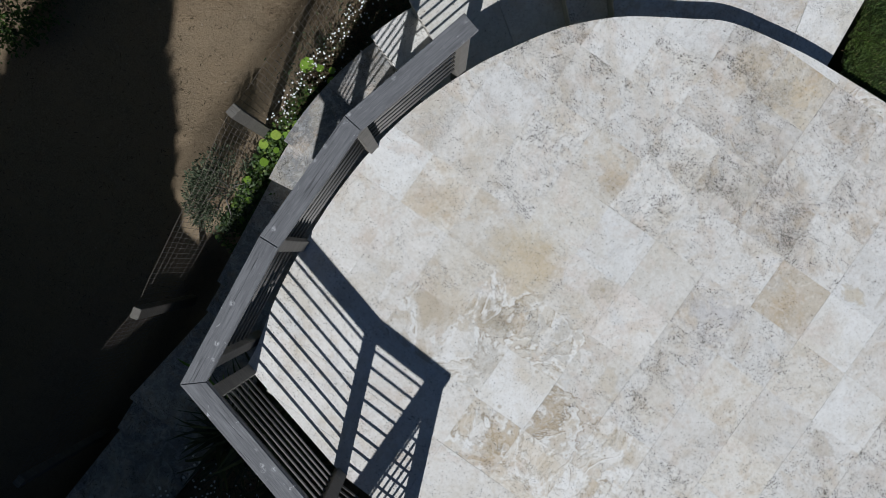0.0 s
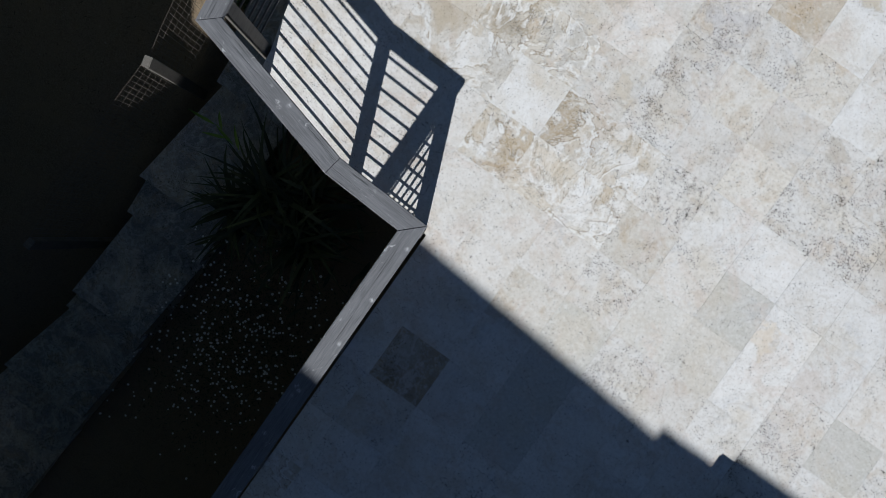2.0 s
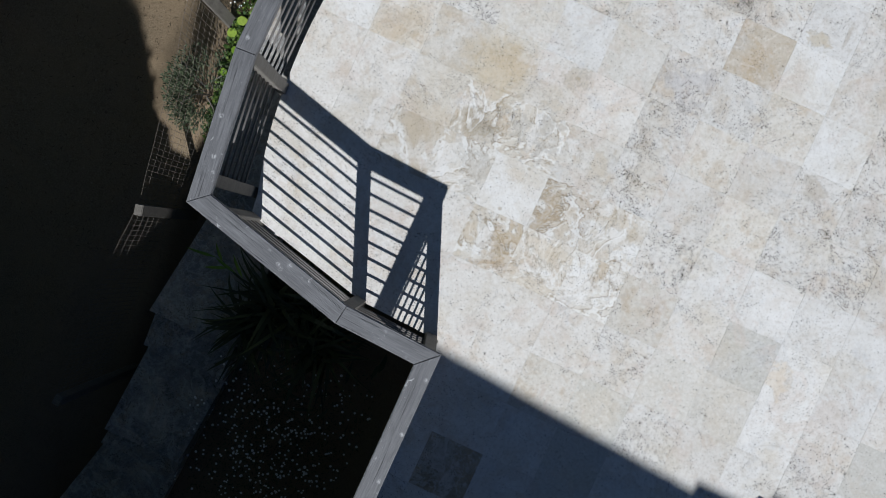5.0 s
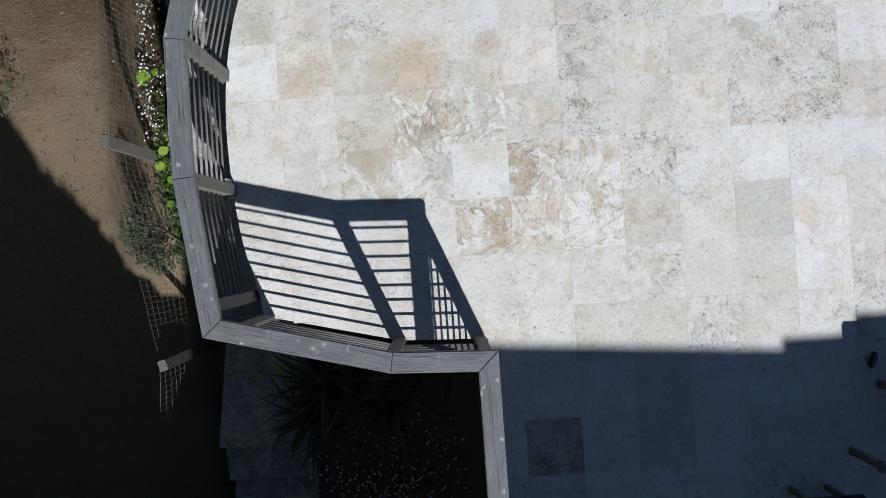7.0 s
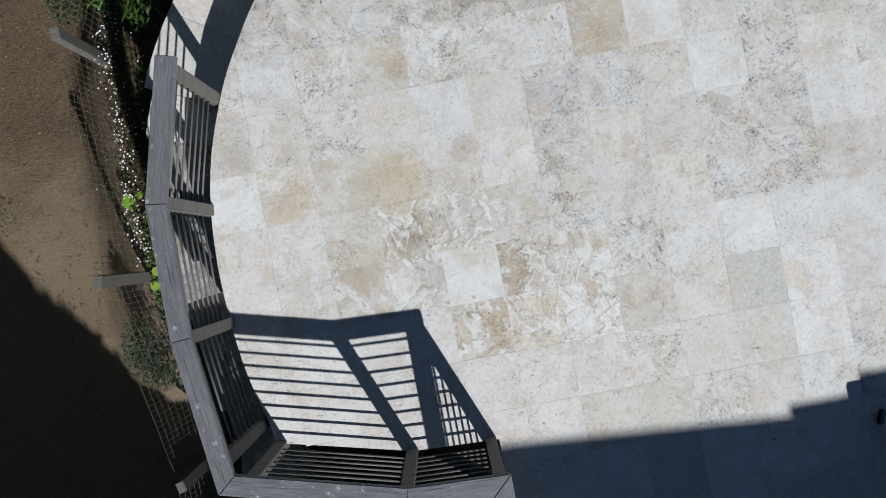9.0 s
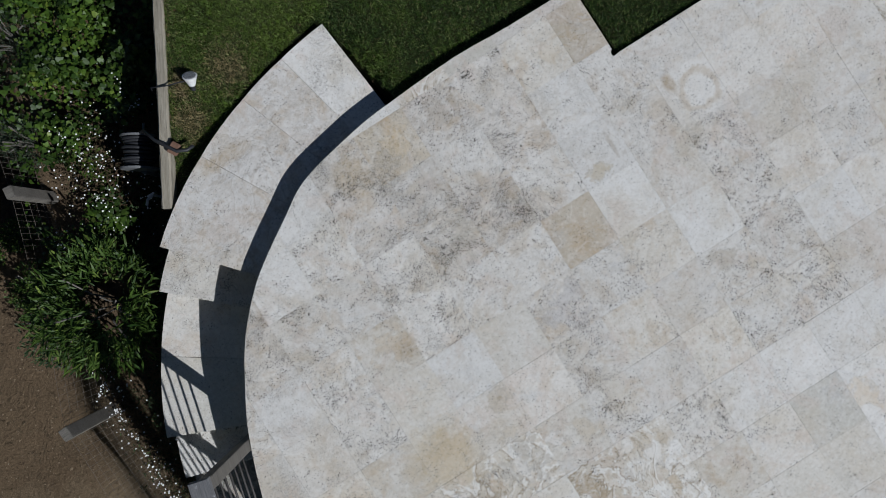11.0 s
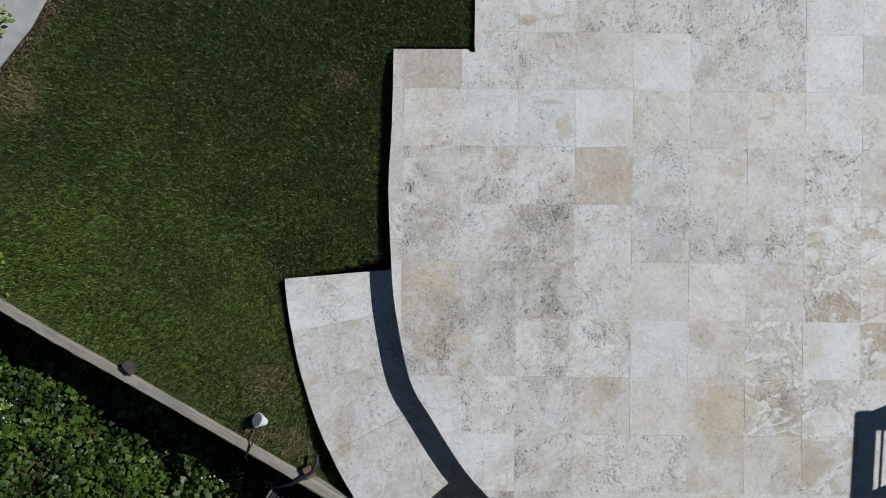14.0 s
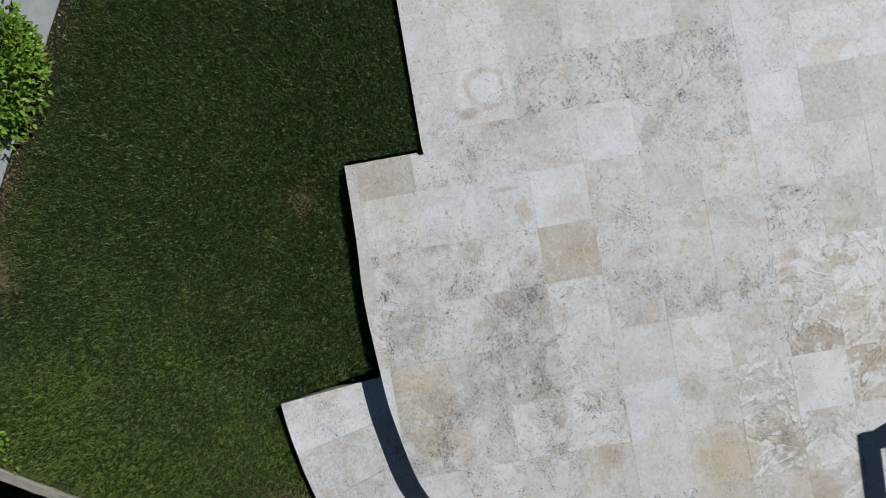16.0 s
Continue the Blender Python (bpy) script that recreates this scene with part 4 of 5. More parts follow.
tagged(leaf_soup("dead_weeds", mat_leaf("dead_weed", (0.05, 0.038, 0.025), (0.11, 0.085, 0.05), (0.25, 0.2, 0.12), 0.9), None, twigs, LANCE), "dark dead weed scraps and twigs on the soil", "dead weeds", kind="stuff")

# ---- wire fence ----
fence = tagged(empty("wire_fence", (-4.7, -1.0, -1.4)), "square wire mesh fence on rough timber posts", "fence")
fo = fence.matrix_basis.translation
for x, y, z in FENCE[:5]:
    b = bed(y) - 0.35
    part("fence_post", box(0.08, 0.11, z - b, (0, 0, (z + b) / 2), 0.006), M_POST, fence, matrix=Matrix.Translation(-fo) @ pose(x, y, 0, rng.uniform(-1, 1), rng.uniform(-1, 1), rng.uniform(-15, 15)))


def wire(v, f, pts, r):
    for p, q in zip(pts, pts[1:]):
        d = (q - p).normalized()
        a = d.orthogonal().normalized()
        c = d.cross(a)
        b = len(v)
        for e in (p, q):
            for k in range(5):
                v.append(tuple(e + (a * math.cos(1.2566 * k) + c * math.sin(1.2566 * k)) * r - fo))
        f += [(b + k, b + (k + 1) % 5, b + 5 + (k + 1) % 5, b + 5 + k) for k in range(5)]


CELL, DROP = 0.056, 0.116
for (x0, y0, z0), (x1, y1, z1) in zip(FENCE, FENCE[1:]):
    v, f = [], []
    ln = math.hypot(x1 - x0, y1 - y0)
    n = int(ln / CELL)

    def at(s, h):
        t = s / n
        top = z0 + (z1 - z0) * t - (0.03 + 0.04 * math.sin(math.pi * t) if y0 < -4 else 0.10 + 0.10 * math.sin(math.pi * t))
        x, y = x0 + (x1 - x0) * t - 0.05, y0 + (y1 - y0) * t
        z = top - h * DROP
        wob = 0.022 * noise.noise(Vector((y * 2.0, z * 2.0, 5.0)))
        return Vector((x + wob - 0.05 * math.sin(math.pi * t) * (1 - h / 7.0), y + 0.4 * wob, z))

    for s in range(n + 1):
        wire(v, f, [at(s, h) for h in (0, 2, 5, 7)], 0.0014)
    for h in range(8):
        wire(v, f, [at(s, h) for s in range(0, n + 1, 2)], 0.0014)
    soup("wire_mesh", v, f, M_WIRE, fence)

# ---- plants ----
IVYLEAF = [(0, 0, 0), (0.10, 0.42, 0.03), (0.45, 0.50, 0.05), (0.55, 0.30, 0.04), (1.0, 0, -0.04), (0.55, -0.30, 0.04), (0.45, -0.50, 0.05), (0.10, -0.42, 0.03)]
ROUND = [(0, 0, 0), (0.12, 0.38, 0.05), (0.5, 0.52, 0.07), (0.88, 0.36, 0.04), (1.0, 0, 0.02), (0.88, -0.36, 0.04), (0.5, -0.52, 0.07), (0.12, -0.38, 0.05)]
UP = Vector((0, 0, 1))


def flat_dir(lift=0.3):
    a = rng.uniform(0, 2 * math.pi)
    return Vector((math.cos(a), math.sin(a), rng.uniform(-lift, lift))).normalized()


def tilt_up(k=0.5):
    return Vector((rng.uniform(-k, k), rng.uniform(-k, k), 1)).normalized()


def board_x(y):
    for a, b in zip(BOARD, BOARD[1:]):
        if y <= b[1]:
            return a[0] + (b[0] - a[0]) * (y - a[1]) / (b[1] - a[1])
    return BOARD[-1][0]


ivy = []
while len(ivy) < 19000:
    y = rng.uniform(2.0, 6.2)
    x = rng.uniform(fence_x(y) - 0.15, board_x(y) - 0.22)
    m = 0.5 + 0.5 * noise.noise(Vector((x * 2.6, y * 2.6, 2.0)))
    if math.hypot(x + 4.02, y - 2.60) < 0.30:
        continue
    if x < fence_x(y) + 0.22 and rng.random() < 0.8:
        continue
    if (x + 3.0) ** 2 + (y - 2.45) ** 2 < 0.10 or (y < 2.9 and x > -3.55 and rng.random() < 0.93) or rng.random() > 0.03 + 1.5 * m ** 2.4:
        continue
    rise = (0.12 + 0.38 * m) * smooth(0.15, 0.6, board_x(y) - x)
    z = bed(y) + 0.05 + rise * (1 - 0.9 * rng.random() ** 1.5) + 0.08 * smooth(2.5, 5.0, y)
    s = rng.choice((0.022, 0.032, 0.045, 0.062)) * rng.uniform(0.75, 1.25)
    ivy.append((Vector((x, y, z)), flat_dir(0.35), tilt_up(1.0), s, s * 0.95))
tagged(leaf_soup("ivy", M_IVY, None, ivy, IVYLEAF), "dense glossy green ivy covering the sloping bed", "ivy", kind="stuff")

DISC = [(0.5 + 0.5 * math.cos(k * math.pi / 4), 0.5 * math.sin(k * math.pi / 4), 0.0) for k in range(8)]


def daisies(spot, n_flower, n_leaf, foliage, label, name="daisy_patch", size=0.0155):
    """spot() gives x, y, height above the bed."""
    fl, lv = [], []
    for _ in range(n_flower):
        x, y, h = spot()
        s = size * rng.uniform(0.65, 1.25)
        fl.append((Vector((x, y, bed(y) + h + rng.uniform(0.02, 0.08))), flat_dir(0.1), tilt_up(0.35), s, s))
    for _ in range(n_leaf):
        x, y, h = spot()
        s = rng.uniform(0.02, 0.05)
        lv.append((Vector((x, y, bed(y) + h * rng.uniform(0.1, 1.0))), (ball_dir() + Vector((0, 0, 0.5))).normalized(), ball_dir(), s, s * 0.28))
    root = tagged(leaf_soup(name, foliage, None, lv, LANCE), label, "flowers", kind="stuff")
    leaf_soup("flower_heads", M_PETAL, root, fl, DISC, "small white daisy heads")
    return root


def blob(cx, cy, rx, ry, h):
    def spot():
        while True:
            a, b = rng.gauss(0, 0.45), rng.gauss(0, 0.45)
            if a * a + b * b < 1:
                return cx + a * rx, cy + b * ry, h * (1 - 0.5 * (a * a + b * b)) * rng.uniform(0.8, 1.05)
    return spot


M_STEM = mat_leaf("daisy_foliage", (0.075, 0.045, 0.025), (0.10, 0.075, 0.04), (0.05, 0.09, 0.025), 0.8)
daisies(blob(-3.52, 2.58, 0.55, 0.68, 0.50), 210, 4200, M_STEM, "mound of white daisies with brownish stems")
daisies(blob(-2.95, 3.02, 0.16, 0.34, 0.42), 34, 300, M_DARKLEAF, "thin trail of white daisies beside the ivy")
daisies(blob(-3.35, 2.05, 0.40, 0.35, 0.35), 30, 1200, M_DARKLEAF, "dark green clump with a few white daisies")
daisies(blob(-2.36, 5.06, 0.26, 0.24, 0.42), 90, 300, M_DARKLEAF, "small patch of white daisies among the ivy")
daisies(blob(-4.28, 2.12, 0.16, 0.30, 0.22), 40, 400, M_SAGE, "pale lilac-white flowers by the fence post")


def strip():
    y = rng.uniform(-1.45, 1.1)
    return fence_x(y) + 0.03 + abs(rng.gauss(0, 0.11)), y, 0.20 + 0.25 * rng.random()


daisies(strip, 300, 3600, M_STEM, "strip of white daisies along the wire fence")


def beside_steps():
    a = rng.uniform(122, 176)
    r = 3.84 + abs(rng.gauss(0, 0.24))
    return CX + r * math.cos(radians(a)), CY + r * math.sin(radians(a)), 0.16 + 0.35 * smooth(-0.5, 1.5, CY + r * math.sin(radians(a))) * rng.random()


daisies(beside_steps, 34, 6500, M_DARKLEAF, "dark low foliage with few daisies beside the steps")


def lower_bed():
    while True:
        x, y = rng.gauss(-2.75, 0.55), rng.gauss(-5.5, 0.75)
        if -3.75 < x < -1.85 and -7.4 < y < -4.3:
            return x, y, 0.42 + 0.15 * noise.noise(Vector((x * 2, y * 2, 0)))


daisies(lower_bed, 520, 7000, M_DARKLEAF, "shaded bed of small white daisies below the railing", size=0.026)

# nasturtium and green clumps along the bed
clump = []
for _ in range(5600):
    y = rng.uniform(-2.75, -0.9)
    x = fence_x(y) + 0.04 + abs(rng.gauss(0.05, 0.17))
    if rng.random() > 0.35 + 0.9 * noise.noise(Vector((x * 4, y * 4, 7))) + 0.35:
        continue
    s = rng.uniform(0.015, 0.042)
    clump.append((Vector((x, y, bed(y) + rng.uniform(0.03, 0.25))), flat_dir(0.4), tilt_up(0.6), s, s * 0.9))
tagged(leaf_soup("ground_cover", M_STRAP, None, clump, IVYLEAF), "low green leafy ground cover by the fence", "ground cover", kind="stuff")
nas = []
for x, y, s in ((-4.72, -0.80, 0.15), (-4.68, -0.70, 0.08), (-4.66, -1.46, 0.10), (-4.68, -1.64, 0.10), (-4.70, -1.56, 0.07), (-4.55, -0.80, 0.09), (-4.60, -0.70, 0.07), (-4.52, -0.92, 0.07), (-4.60, -1.32, 0.09), (-4.55, -1.45, 0.08), (-4.52, -2.45, 0.08), (-4.63, -1.75, 0.09), (-4.66, -2.0, 0.08), (-4.6, -2.2, 0.07), (-4.62, -1.62, 0.06)):
    nas.append((Vector((x, y, bed(y) + 0.24)), flat_dir(0.15), tilt_up(0.25), s, s))
tagged(leaf_soup("nasturtium", M_LIME, None, nas, ROUND), "bright lime-green round nasturtium leaves", "plant", kind="stuff")


def shrub(name, at, rx, ry, rz, n, size, ratio, material, label, shape=LANCE, low=-0.3, droop=0.0):
    root = tagged(empty(name, at), label, "shrub")
    for k in range(7):
        d = ball_dir(0.2)
        part("stem", tube([(0, 0, -0.1), (d.x * rx * 0.35, d.y * ry * 0.35, rz * 0.5), (d.x * rx * 0.8, d.y * ry * 0.8, rz * max(0.5, d.z))], 0.008, 5), M_POST, root)
    pl = []
    lumps = [(ball_dir(low), rng.uniform(0.25, 0.5)) for _ in range(26)]
    for _ in range(n):
        c, w = rng.choice(lumps)
        d = (c + ball_dir() * w).normalized()
        if d.z < low:
            d.z = -d.z
        f = rng.uniform(0.55, 1.06) * (0.8 + 0.5 * w)
        p = Vector((d.x * rx * f, d.y * ry * f, max(0.0, 0.25 + 0.75 * d.z) * rz * f))
        dr = (d * 0.8 + 0.8 * ball_dir() + Vector((0, 0, 0.2 - droop))).normalized()
        s = size * rng.uniform(0.6, 1.25)
        pl.append((p, dr, (UP + 0.6 * ball_dir()).normalized(), s, s * ratio))
    leaf_soup("foliage", material, root, pl, shape)
    return root


shrub("strap_leaf_shrub", (-4.15, 1.46, bed(1.5)), 0.58, 0.60, 1.05, 3300, 0.112, 0.17, M_STRAP, "bright green shrub with long narrow leaves")
shrub("sage_bush", (-4.86, -2.25, -1.70), 0.38, 0.46, 0.60, 4600, 0.036, 0.35, M_SAGE, "small grey-green bush against the wire fence")
shrub("path_shrub", (2.03, 4.25, -0.1), 0.62, 0.52, 0.50, 4800, 0.060, 0.42, M_LIME, "fresh green shrub leaning over the path")
shrub("path_shrub", (1.05, 4.92, -0.1), 0.40, 0.36, 0.45, 1500, 0.055, 0.42, M_LIME, "fresh green shrub leaning over the path")
shrub("yard_bush", (-8.55, -2.1, -2.45), 0.85, 0.95, 1.3, 8000, 0.052, 0.5, M_STRAP, "leafy green bush at the far side of the yard")
shrub("twiggy_bush", (-7.05, -0.45, -2.35), 0.38, 0.36, 0.75, 700, 0.05, 0.3, M_SAGE, "twiggy grey-green bush in the yard")
for x, y, r in ((-3.62, 4.05, 0.34), (-4.02, 3.20, 0.24)):
    shrub("feathery_weed", (x, y, bed(y)), r, r * 1.1, 0.55, 2200, 0.026, 0.22, M_FEATHER, "dark feathery grey-green weed by the fence")
for x, y, r in ((-5.45, 3.85, 0.42), (-5.35, 2.35, 0.30), (-4.75, 4.75, 0.40), (-5.72, 3.05, 0.34), (-5.15, 2.92, 0.22)):
    shrub("weed_clump", (x, y, -2.3), r, r * 0.9, 0.40, 1500, 0.04, 0.4, M_STRAP, "low green weeds growing outside the fence")
shrub("weed_clump", (-5.25, 1.75, -2.0), 0.4, 0.4, 0.35, 700, 0.05, 0.4, M_DARKLEAF, "dark green weeds on the bank")

# fern frond at the end of the board
fern = tagged(empty("fern", (-1.06, 5.12, -0.2)), "bright lime-green fern at the end of the board", "fern")
for k in range(11):
    a = 0.4 + 0.571 * k
    spine = [Vector((math.cos(a) * s * 0.42, math.sin(a) * s * 0.42, 0.30 * math.sin(2.2 * s))) for s in (0, 0.25, 0.5, 0.75, 1.0)]
    frond = part("frond", tube(spine, 0.003, 4), M_LIME, fern)
    pinna = []
    for q in range(22):
        u = 0.15 + 0.85 * q / 22 * 0.98
        at = spine[min(3, int(u * 4))].lerp(spine[min(4, int(u * 4) + 1)], u * 4 - int(u * 4))
        for sg in (-1, 1):
            pinna.append((at, Vector((math.cos(a + sg * 1.15), math.sin(a + sg * 1.15), -0.15)).normalized(), UP, 0.075 * math.sin(math.pi * min(1, u * 0.85 + 0.1)), 0.016))
    leaf_soup("pinnae", M_LIME, frond, pinna, LANCE)
weed = []
for _ in range(240):
    x, y = rng.gauss(-0.98, 0.10), rng.gauss(4.83, 0.10)
    s = rng.uniform(0.015, 0.04)
    if x > board_x(y) + 0.06:
        weed.append((Vector((x, y, lawn_z(x, y) + rng.uniform(0.02, 0.07))), flat_dir(0.4), tilt_up(0.5), s, s * 0.6))
tagged(leaf_soup("clover_weed", M_LIME, None, weed, ROUND), "fresh green broad-leaved weed at the lawn edge", "weed", kind="stuff")

# sword-leaved plant in the shaded bed
flax = tagged(empty("flax_plant", (-3.15, -3.98, bed(-4.0))), "large dark sword-leaved flax in the shaded bed", "plant")
for fx, fy, fz, many, reach in ((0.0, 0.0, 0.0, 110, 1.0), (0.48, -0.22, -0.05, 80, 0.85), (-0.22, -0.38, -0.1, 70, 0.8), (0.25, 0.15, 0.1, 60, 0.7)):
    sv, sf = [], []
    for k in range(many):
        a = rng.uniform(0, 2 * math.pi)
        ln = reach * rng.uniform(0.4, 1.1)
        w = rng.uniform(0.012, 0.032)
        side = Vector((-math.sin(a), math.cos(a), rng.uniform(-0.5, 0.5))).normalized()
        b = len(sv)
        p = Vector((fx + rng.uniform(-0.14, 0.14), fy + rng.uniform(-0.14, 0.14), fz + 0.25 + 0.35 * rng.random()))
        el = rng.uniform(0.25, 1.4)
        turn = rng.uniform(-0.12, 0.12)
        for s in range(6):
            ww = w * (1 - (s / 5) ** 2.2)
            sv += [tuple(p - side * ww), tuple(p + side * ww)]
            p = p + Vector((math.cos(a) * math.cos(el), math.sin(a) * math.cos(el), math.sin(el))) * (ln / 5)
            el -= rng.uniform(0.10, 0.40)
            a += turn
        sf += [(b + 2 * s, b + 2 * s + 1, b + 2 * s + 3, b + 2 * s + 2) for s in range(5)]
    soup("leaf_fan", sv, sf, M_SPIKE, flax)
    part("stem", cyl(0.06, 0.04, 0.4, (fx, fy, fz + 0.08), 10), M_SPIKE, flax)
broad = []
for k in range(16):
    x, y = rng.uniform(-2.9, -1.95), rng.uniform(-5.0, -3.8)
    broad.append((Vector((x, y, bed(y) + rng.uniform(0.4, 0.8))), flat_dir(0.5), tilt_up(0.4), rng.uniform(0.18, 0.34), rng.uniform(0.03, 0.06)))
tagged(leaf_soup("canna_leaves", M_SAGE, None, broad, LANCE), "pale grey-green broad leaves in the shaded bed", "plant", kind="stuff")
# sunlit flax blades: the sun on them is put into the lime colour
tips = []
for k in range(5):
    a = rng.uniform(2.0, 3.6)
    tips.append((Vector((-3.86 + 0.08 * k, -3.72 - 0.02 * k, -1.0)), Vector((math.cos(a), math.sin(a), 0.2)).normalized(), UP, rng.uniform(0.2, 0.32), 0.03))
leaf_soup("lit_flax_leaves", M_LIME, flax, [(p - flax.matrix_basis.translation, d, u, l, w) for p, d, u, l, w in tips], LANCE, "flax leaf blades with sunlight put into their pale colour")

# ---- hose reel, tap, floodlight, brick ----
reel = tagged(empty("hose_reel", (-3.07, 2.42, -0.64), -32), "grey plastic hose reel wound with black hose", "hose reel")
AX = pose(0, 0, 0, 90, 0, 0)
for s in (-0.145, 0.145):
    part("flange", cyl(0.165, 0.165, 0.02, (0, s, 0), 32, 0.005, AX), M_GREYPL, reel, smooth=False)
    part("foot", box(0.05, 0.03, 0.30, (0, s * 1.12, -0.22), 0.006), M_GREYPL, reel)
part("drum", cyl(0.06, 0.06, 0.27, (0, 0, 0), 20, 0, AX), M_BLACK, reel)
for k in range(9):
    y = -0.118 + 0.0295 * k
    r = 0.115 + 0.012 * (k % 3)
    ring = [(r * math.cos(2 * math.pi * q / 28), y + 0.007 * math.sin(2 * math.pi * q / 28 + k), r * math.sin(2 * math.pi * q / 28)) for q in range(29)]
    part("hose_coil", tube(ring, 0.0145, 8), M_BLACK, reel, smooth=True)
part("handle", tube([(0.06, 0.155, 0.06), (0.06, 0.22, 0.06), (0.06, 0.25, 0.06)], 0.012, 8), M_GREYPL, reel)
hose = tagged(part("garden_hose", tube([(-3.0, 2.53, -0.68), (-2.93, 2.52, -0.52), (-2.86, 2.46, -0.36), (-2.80, 2.36, -0.20), (-2.755, 2.25, -0.135), (-2.70, 2.16, -0.125), (-2.65, 2.08, -0.13), (-2.58, 2.05, -0.15), (-2.52, 2.06, -0.17)], 0.015, 10), M_BLACK, smooth=True), "black hose looping over the board to the brick", "hose")
tap = tagged(empty("garden_tap", (-3.17, 2.03, -1.15)), "small steel garden tap on a pipe", "tap")
part("pipe", cyl(0.012, 0.012, 0.55, (0, 0, 0.27), 12), M_STEEL, tap)
part("spout", tube([(0, 0, 0.53), (-0.05, -0.02, 0.56), (-0.09, -0.05, 0.54)], 0.013, 10), M_STEEL, tap)
part("tap_handle", box(0.075, 0.016, 0.012, (0, 0, 0.575), 0.004), M_WHITE, tap)

spot_lamp = tagged(empty("garden_spotlight", (-2.24, 2.50, -0.135), -20), "white reflector spotlight lying on the lawn", "spotlight")
TILT = pose(0, 0, 0.02, -38, 14, 0)
part("reflector", cyl(0.028, 0.056, 0.085, (0, 0, 0), 28, 0.003, TILT), M_WHITE, spot_lamp)
part("rim", cyl(0.060, 0.060, 0.012, TILT @ Vector((0, 0, 0.045)), 28, 0.003, TILT.to_3x3().to_4x4()), M_WHITE, spot_lamp)
n_gl = Nodes("ribbed_glass")
M_LENS = n_gl.done(n_gl.mix(n_gl.ramp(n_gl.noise(n_gl.put("TexCoord").outputs["Object"], 150, 2), 0.4, 0.6), (0.10, 0.11, 0.115), (0.36, 0.37, 0.38)), 0.2)
part("lens", cyl(0.052, 0.048, 0.006, TILT @ Vector((0, 0, 0.054)), 28, 0.002, TILT.to_3x3().to_4x4()), M_LENS, spot_lamp)
part("lamp_base", cyl(0.022, 0.018, 0.05, TILT @ Vector((0, 0, -0.065)), 16, 0.003, TILT.to_3x3().to_4x4()), M_BLACK, spot_lamp)
tagged(part("power_cable", tube([(-2.27, 2.53, -0.16), (-2.34, 2.56, -0.155), (-2.42, 2.58, -0.15), (-2.50, 2.62, -0.165), (-2.56, 2.65, -0.17), (-2.60, 2.67, -0.30), (-2.63, 2.69, -0.7)], 0.006, 8), M_BLACK, smooth=True), "thin black cable over the board edge", "cable")
brick = tagged(part("brick", box(0.10, 0.075, 0.07, (0, 0, 0), 0.006), M_BRICK, matrix=pose(-2.665, 2.12, -0.165, 4, 3, 30)), "worn red-brown brick by the board", "brick")
tagged(part("stone", box(0.12, 0.09, 0.06, (0, 0, 0), 0.02), M_STONE, matrix=pose(-1.825, 3.60, -0.15, 5, -6, 40)), "brown stone beside the board on the lawn", "stone")

# ---- furniture in the shade ----
stool = tagged(empty("garden_stool", (0.915, -5.0, 0)), "low square stool with dark top and timber legs", "stool")
part("seat", box(0.46, 0.48, 0.05, (0, 0, 0.325), 0.012), M_BLACK, stool)
for x, y in ((-0.17, 0.19), (0.12, 0.19), (-0.17, -0.19), (0.12, -0.19)):
    part("leg", box(0.04, 0.05, 0.30, (x, y, 0.15), 0.004), M_POST, stool)
chair = tagged(empty("garden_bench", (1.72, -4.25, 0)), "low timber garden bench with a dark seat", "bench")
part("seat", box(0.56, 0.60, 0.06, (0, 0, 0.40), 0.02), M_BLACK, chair)
for x, y in ((-0.46, -0.28), (-0.2, 0.25), (0.25, -0.28), (0.25, 0.25)):
    part("leg", box(0.045, 0.06, 0.37, (x, y, 0.185), 0.004), M_POST, chair)
part("arm", box(0.80, 0.06, 0.035, (-0.1, -0.30, 0.39), 0.008), M_POST, chair)
brush = tagged(empty("scrubbing_brush", (1.47, -3.80, 0), -20), "small dark scrubbing brush on the tiles", "brush")
part("brush_body", box(0.055, 0.13, 0.035, (0, 0, 0.0235), 0.012), M_BLACK, brush)
for k in range(4):
    part("stud", cyl(0.012, 0.010, 0.012, (0.0, -0.042 + 0.028 * k, 0.045), 12), M_GREYPL, brush)


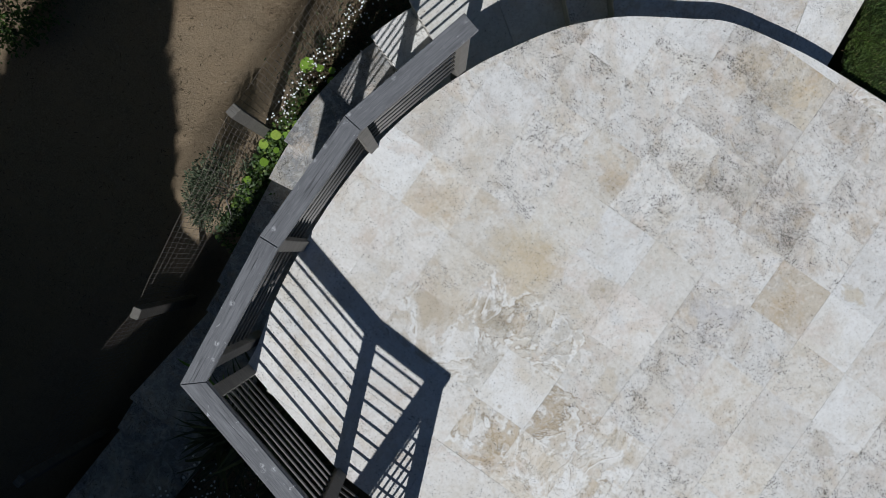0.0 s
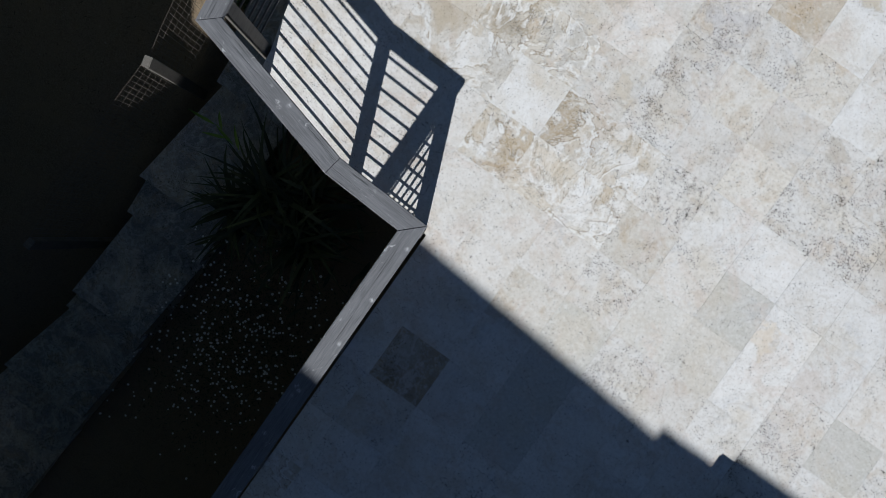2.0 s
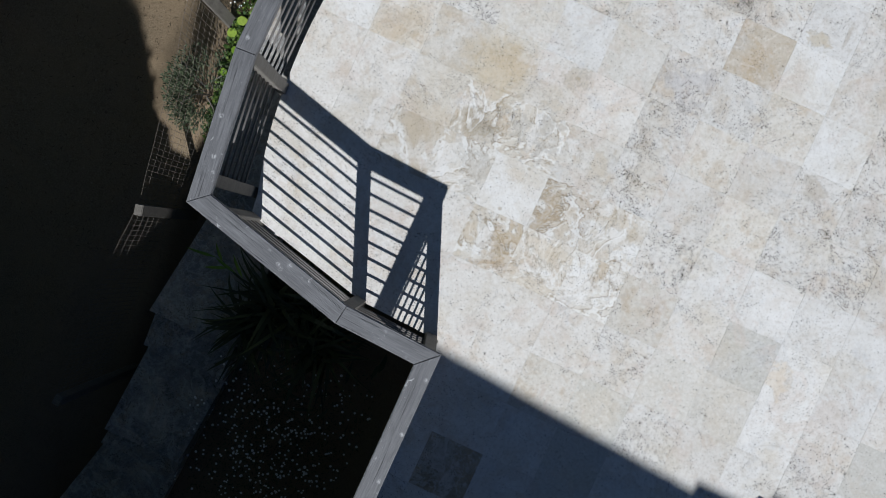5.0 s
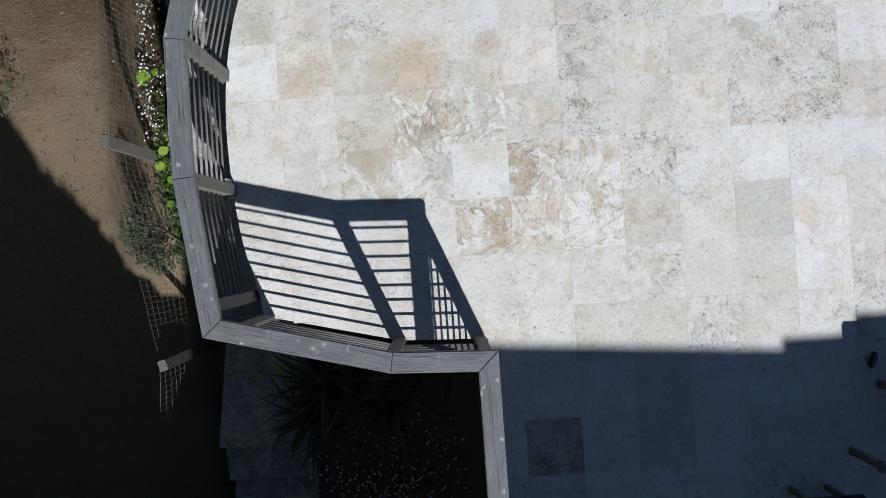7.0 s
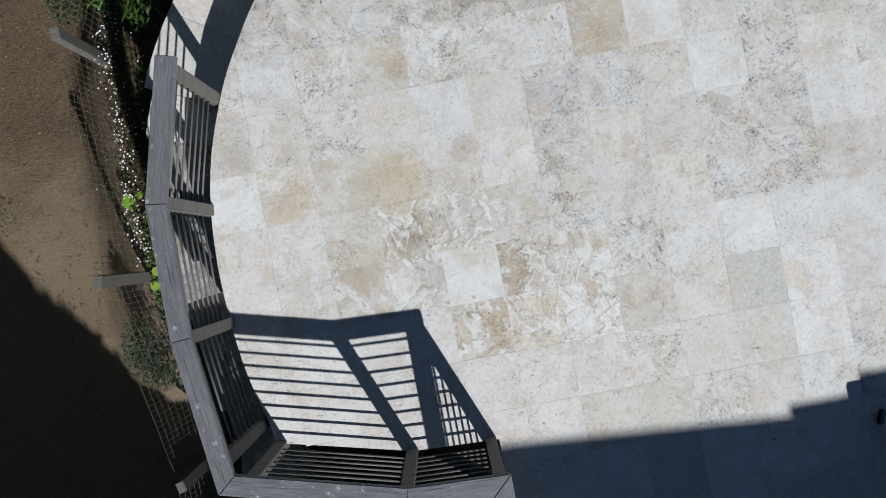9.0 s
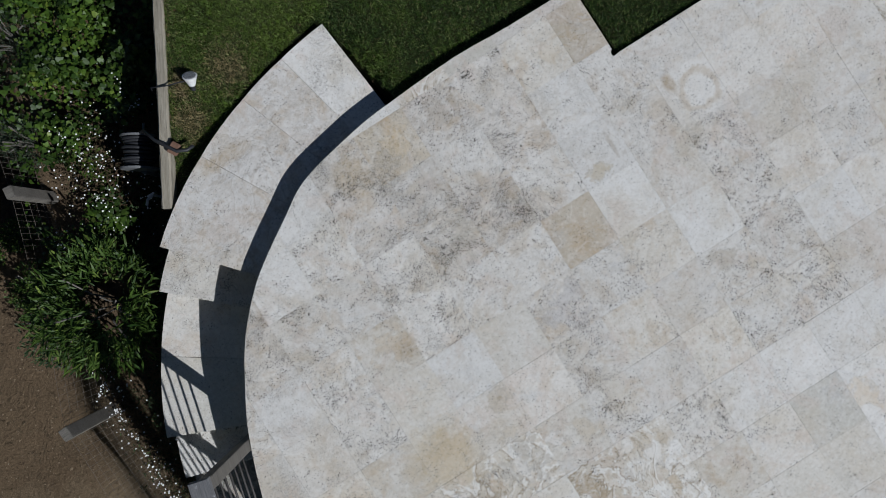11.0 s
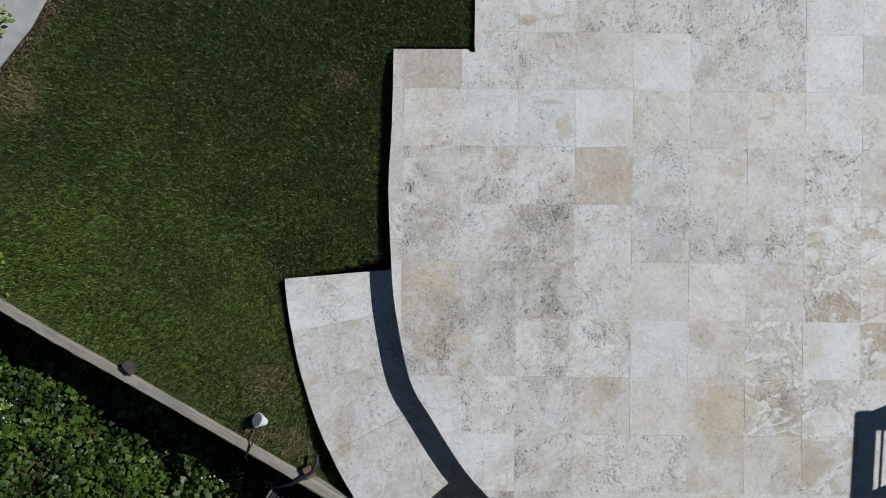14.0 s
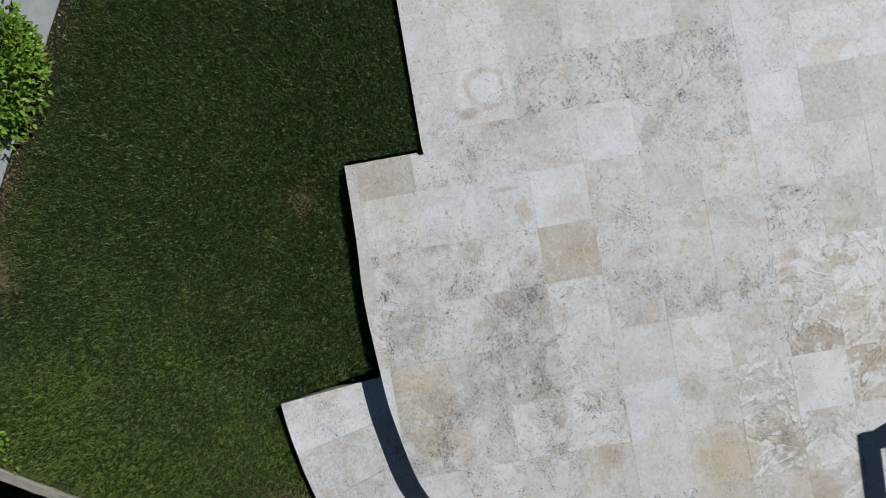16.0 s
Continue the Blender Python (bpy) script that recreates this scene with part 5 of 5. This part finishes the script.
# ---- tiles of the patio, last ----
def clip(poly, x0, x1, y0, y1):
    for ax, lim, sign in ((0, x0, 1), (0, x1, -1), (1, y0, 1), (1, y1, -1)):
        out = []
        for a, b in zip(poly, poly[1:] + poly[:1]):
            ia, ib = (a[ax] - lim) * sign >= 0, (b[ax] - lim) * sign >= 0
            if ia:
                out.append(a)
            if ia != ib:
                t = (lim - a[ax]) / (b[ax] - a[ax])
                out.append((a[0] + t * (b[0] - a[0]), a[1] + t * (b[1] - a[1])))
        poly = out
        if not poly:
            return []
    return poly


G = 0.0004
trng = random.Random(11)


def tile_mesh(name, poly):
    bm = prism(poly, -0.03, 0.0, 0.0005)
    me = bpy.data.meshes.new(name)
    bm.to_mesh(me)
    bm.free()
    return me


full = {}
rest = bmesh.new()
for j in range(-21, 4):
    for i in range(-9, 20):
        x0, y0 = i * T, j * T
        poly = clip(OUTLINE, x0 + G, x0 + T - G, y0 + G, y0 + T - G)
        if len(poly) < 3:
            continue
        area = abs(sum(a[0] * b[1] - b[0] * a[1] for a, b in zip(poly, poly[1:] + poly[:1]))) / 2
        if area < 0.0015:
            continue
        kind = TILE_KIND.get((i, j)) or trng.choices(["plain", "pitted", "banded", "grey", "white", "beige"], [30, 20, 8, 9, 14, 10])[0]
        near = i <= 6 and j >= -15
        local = [(x - x0 - T / 2, y - y0 - T / 2) for x, y in poly]
        if not near:
            lo = prism([(x, y) for x, y in poly], -0.03, 0.0)
            me = bpy.data.meshes.new("tmp")
            lo.to_mesh(me)
            lo.free()
            rest.from_mesh(me)
            bpy.data.meshes.remove(me)
            continue
        if area > T * T * 0.985:
            if kind not in full:
                full[kind] = tile_mesh("tile_" + kind, local)
                full[kind].materials.append(M_TRAV[kind])
            me = full[kind]
        else:
            me = tile_mesh("tile_cut", local)
            me.materials.append(M_TRAV[kind])
        link(me, "tile", patio, matrix=pose(x0 + T / 2, y0 + T / 2, trng.uniform(-0.0012, 0.0), trng.uniform(-0.08, 0.08), trng.uniform(-0.08, 0.08), 0))
part("far_tiles", rest, M_TRAV["plain"], patio)["kind"] = "stuff"
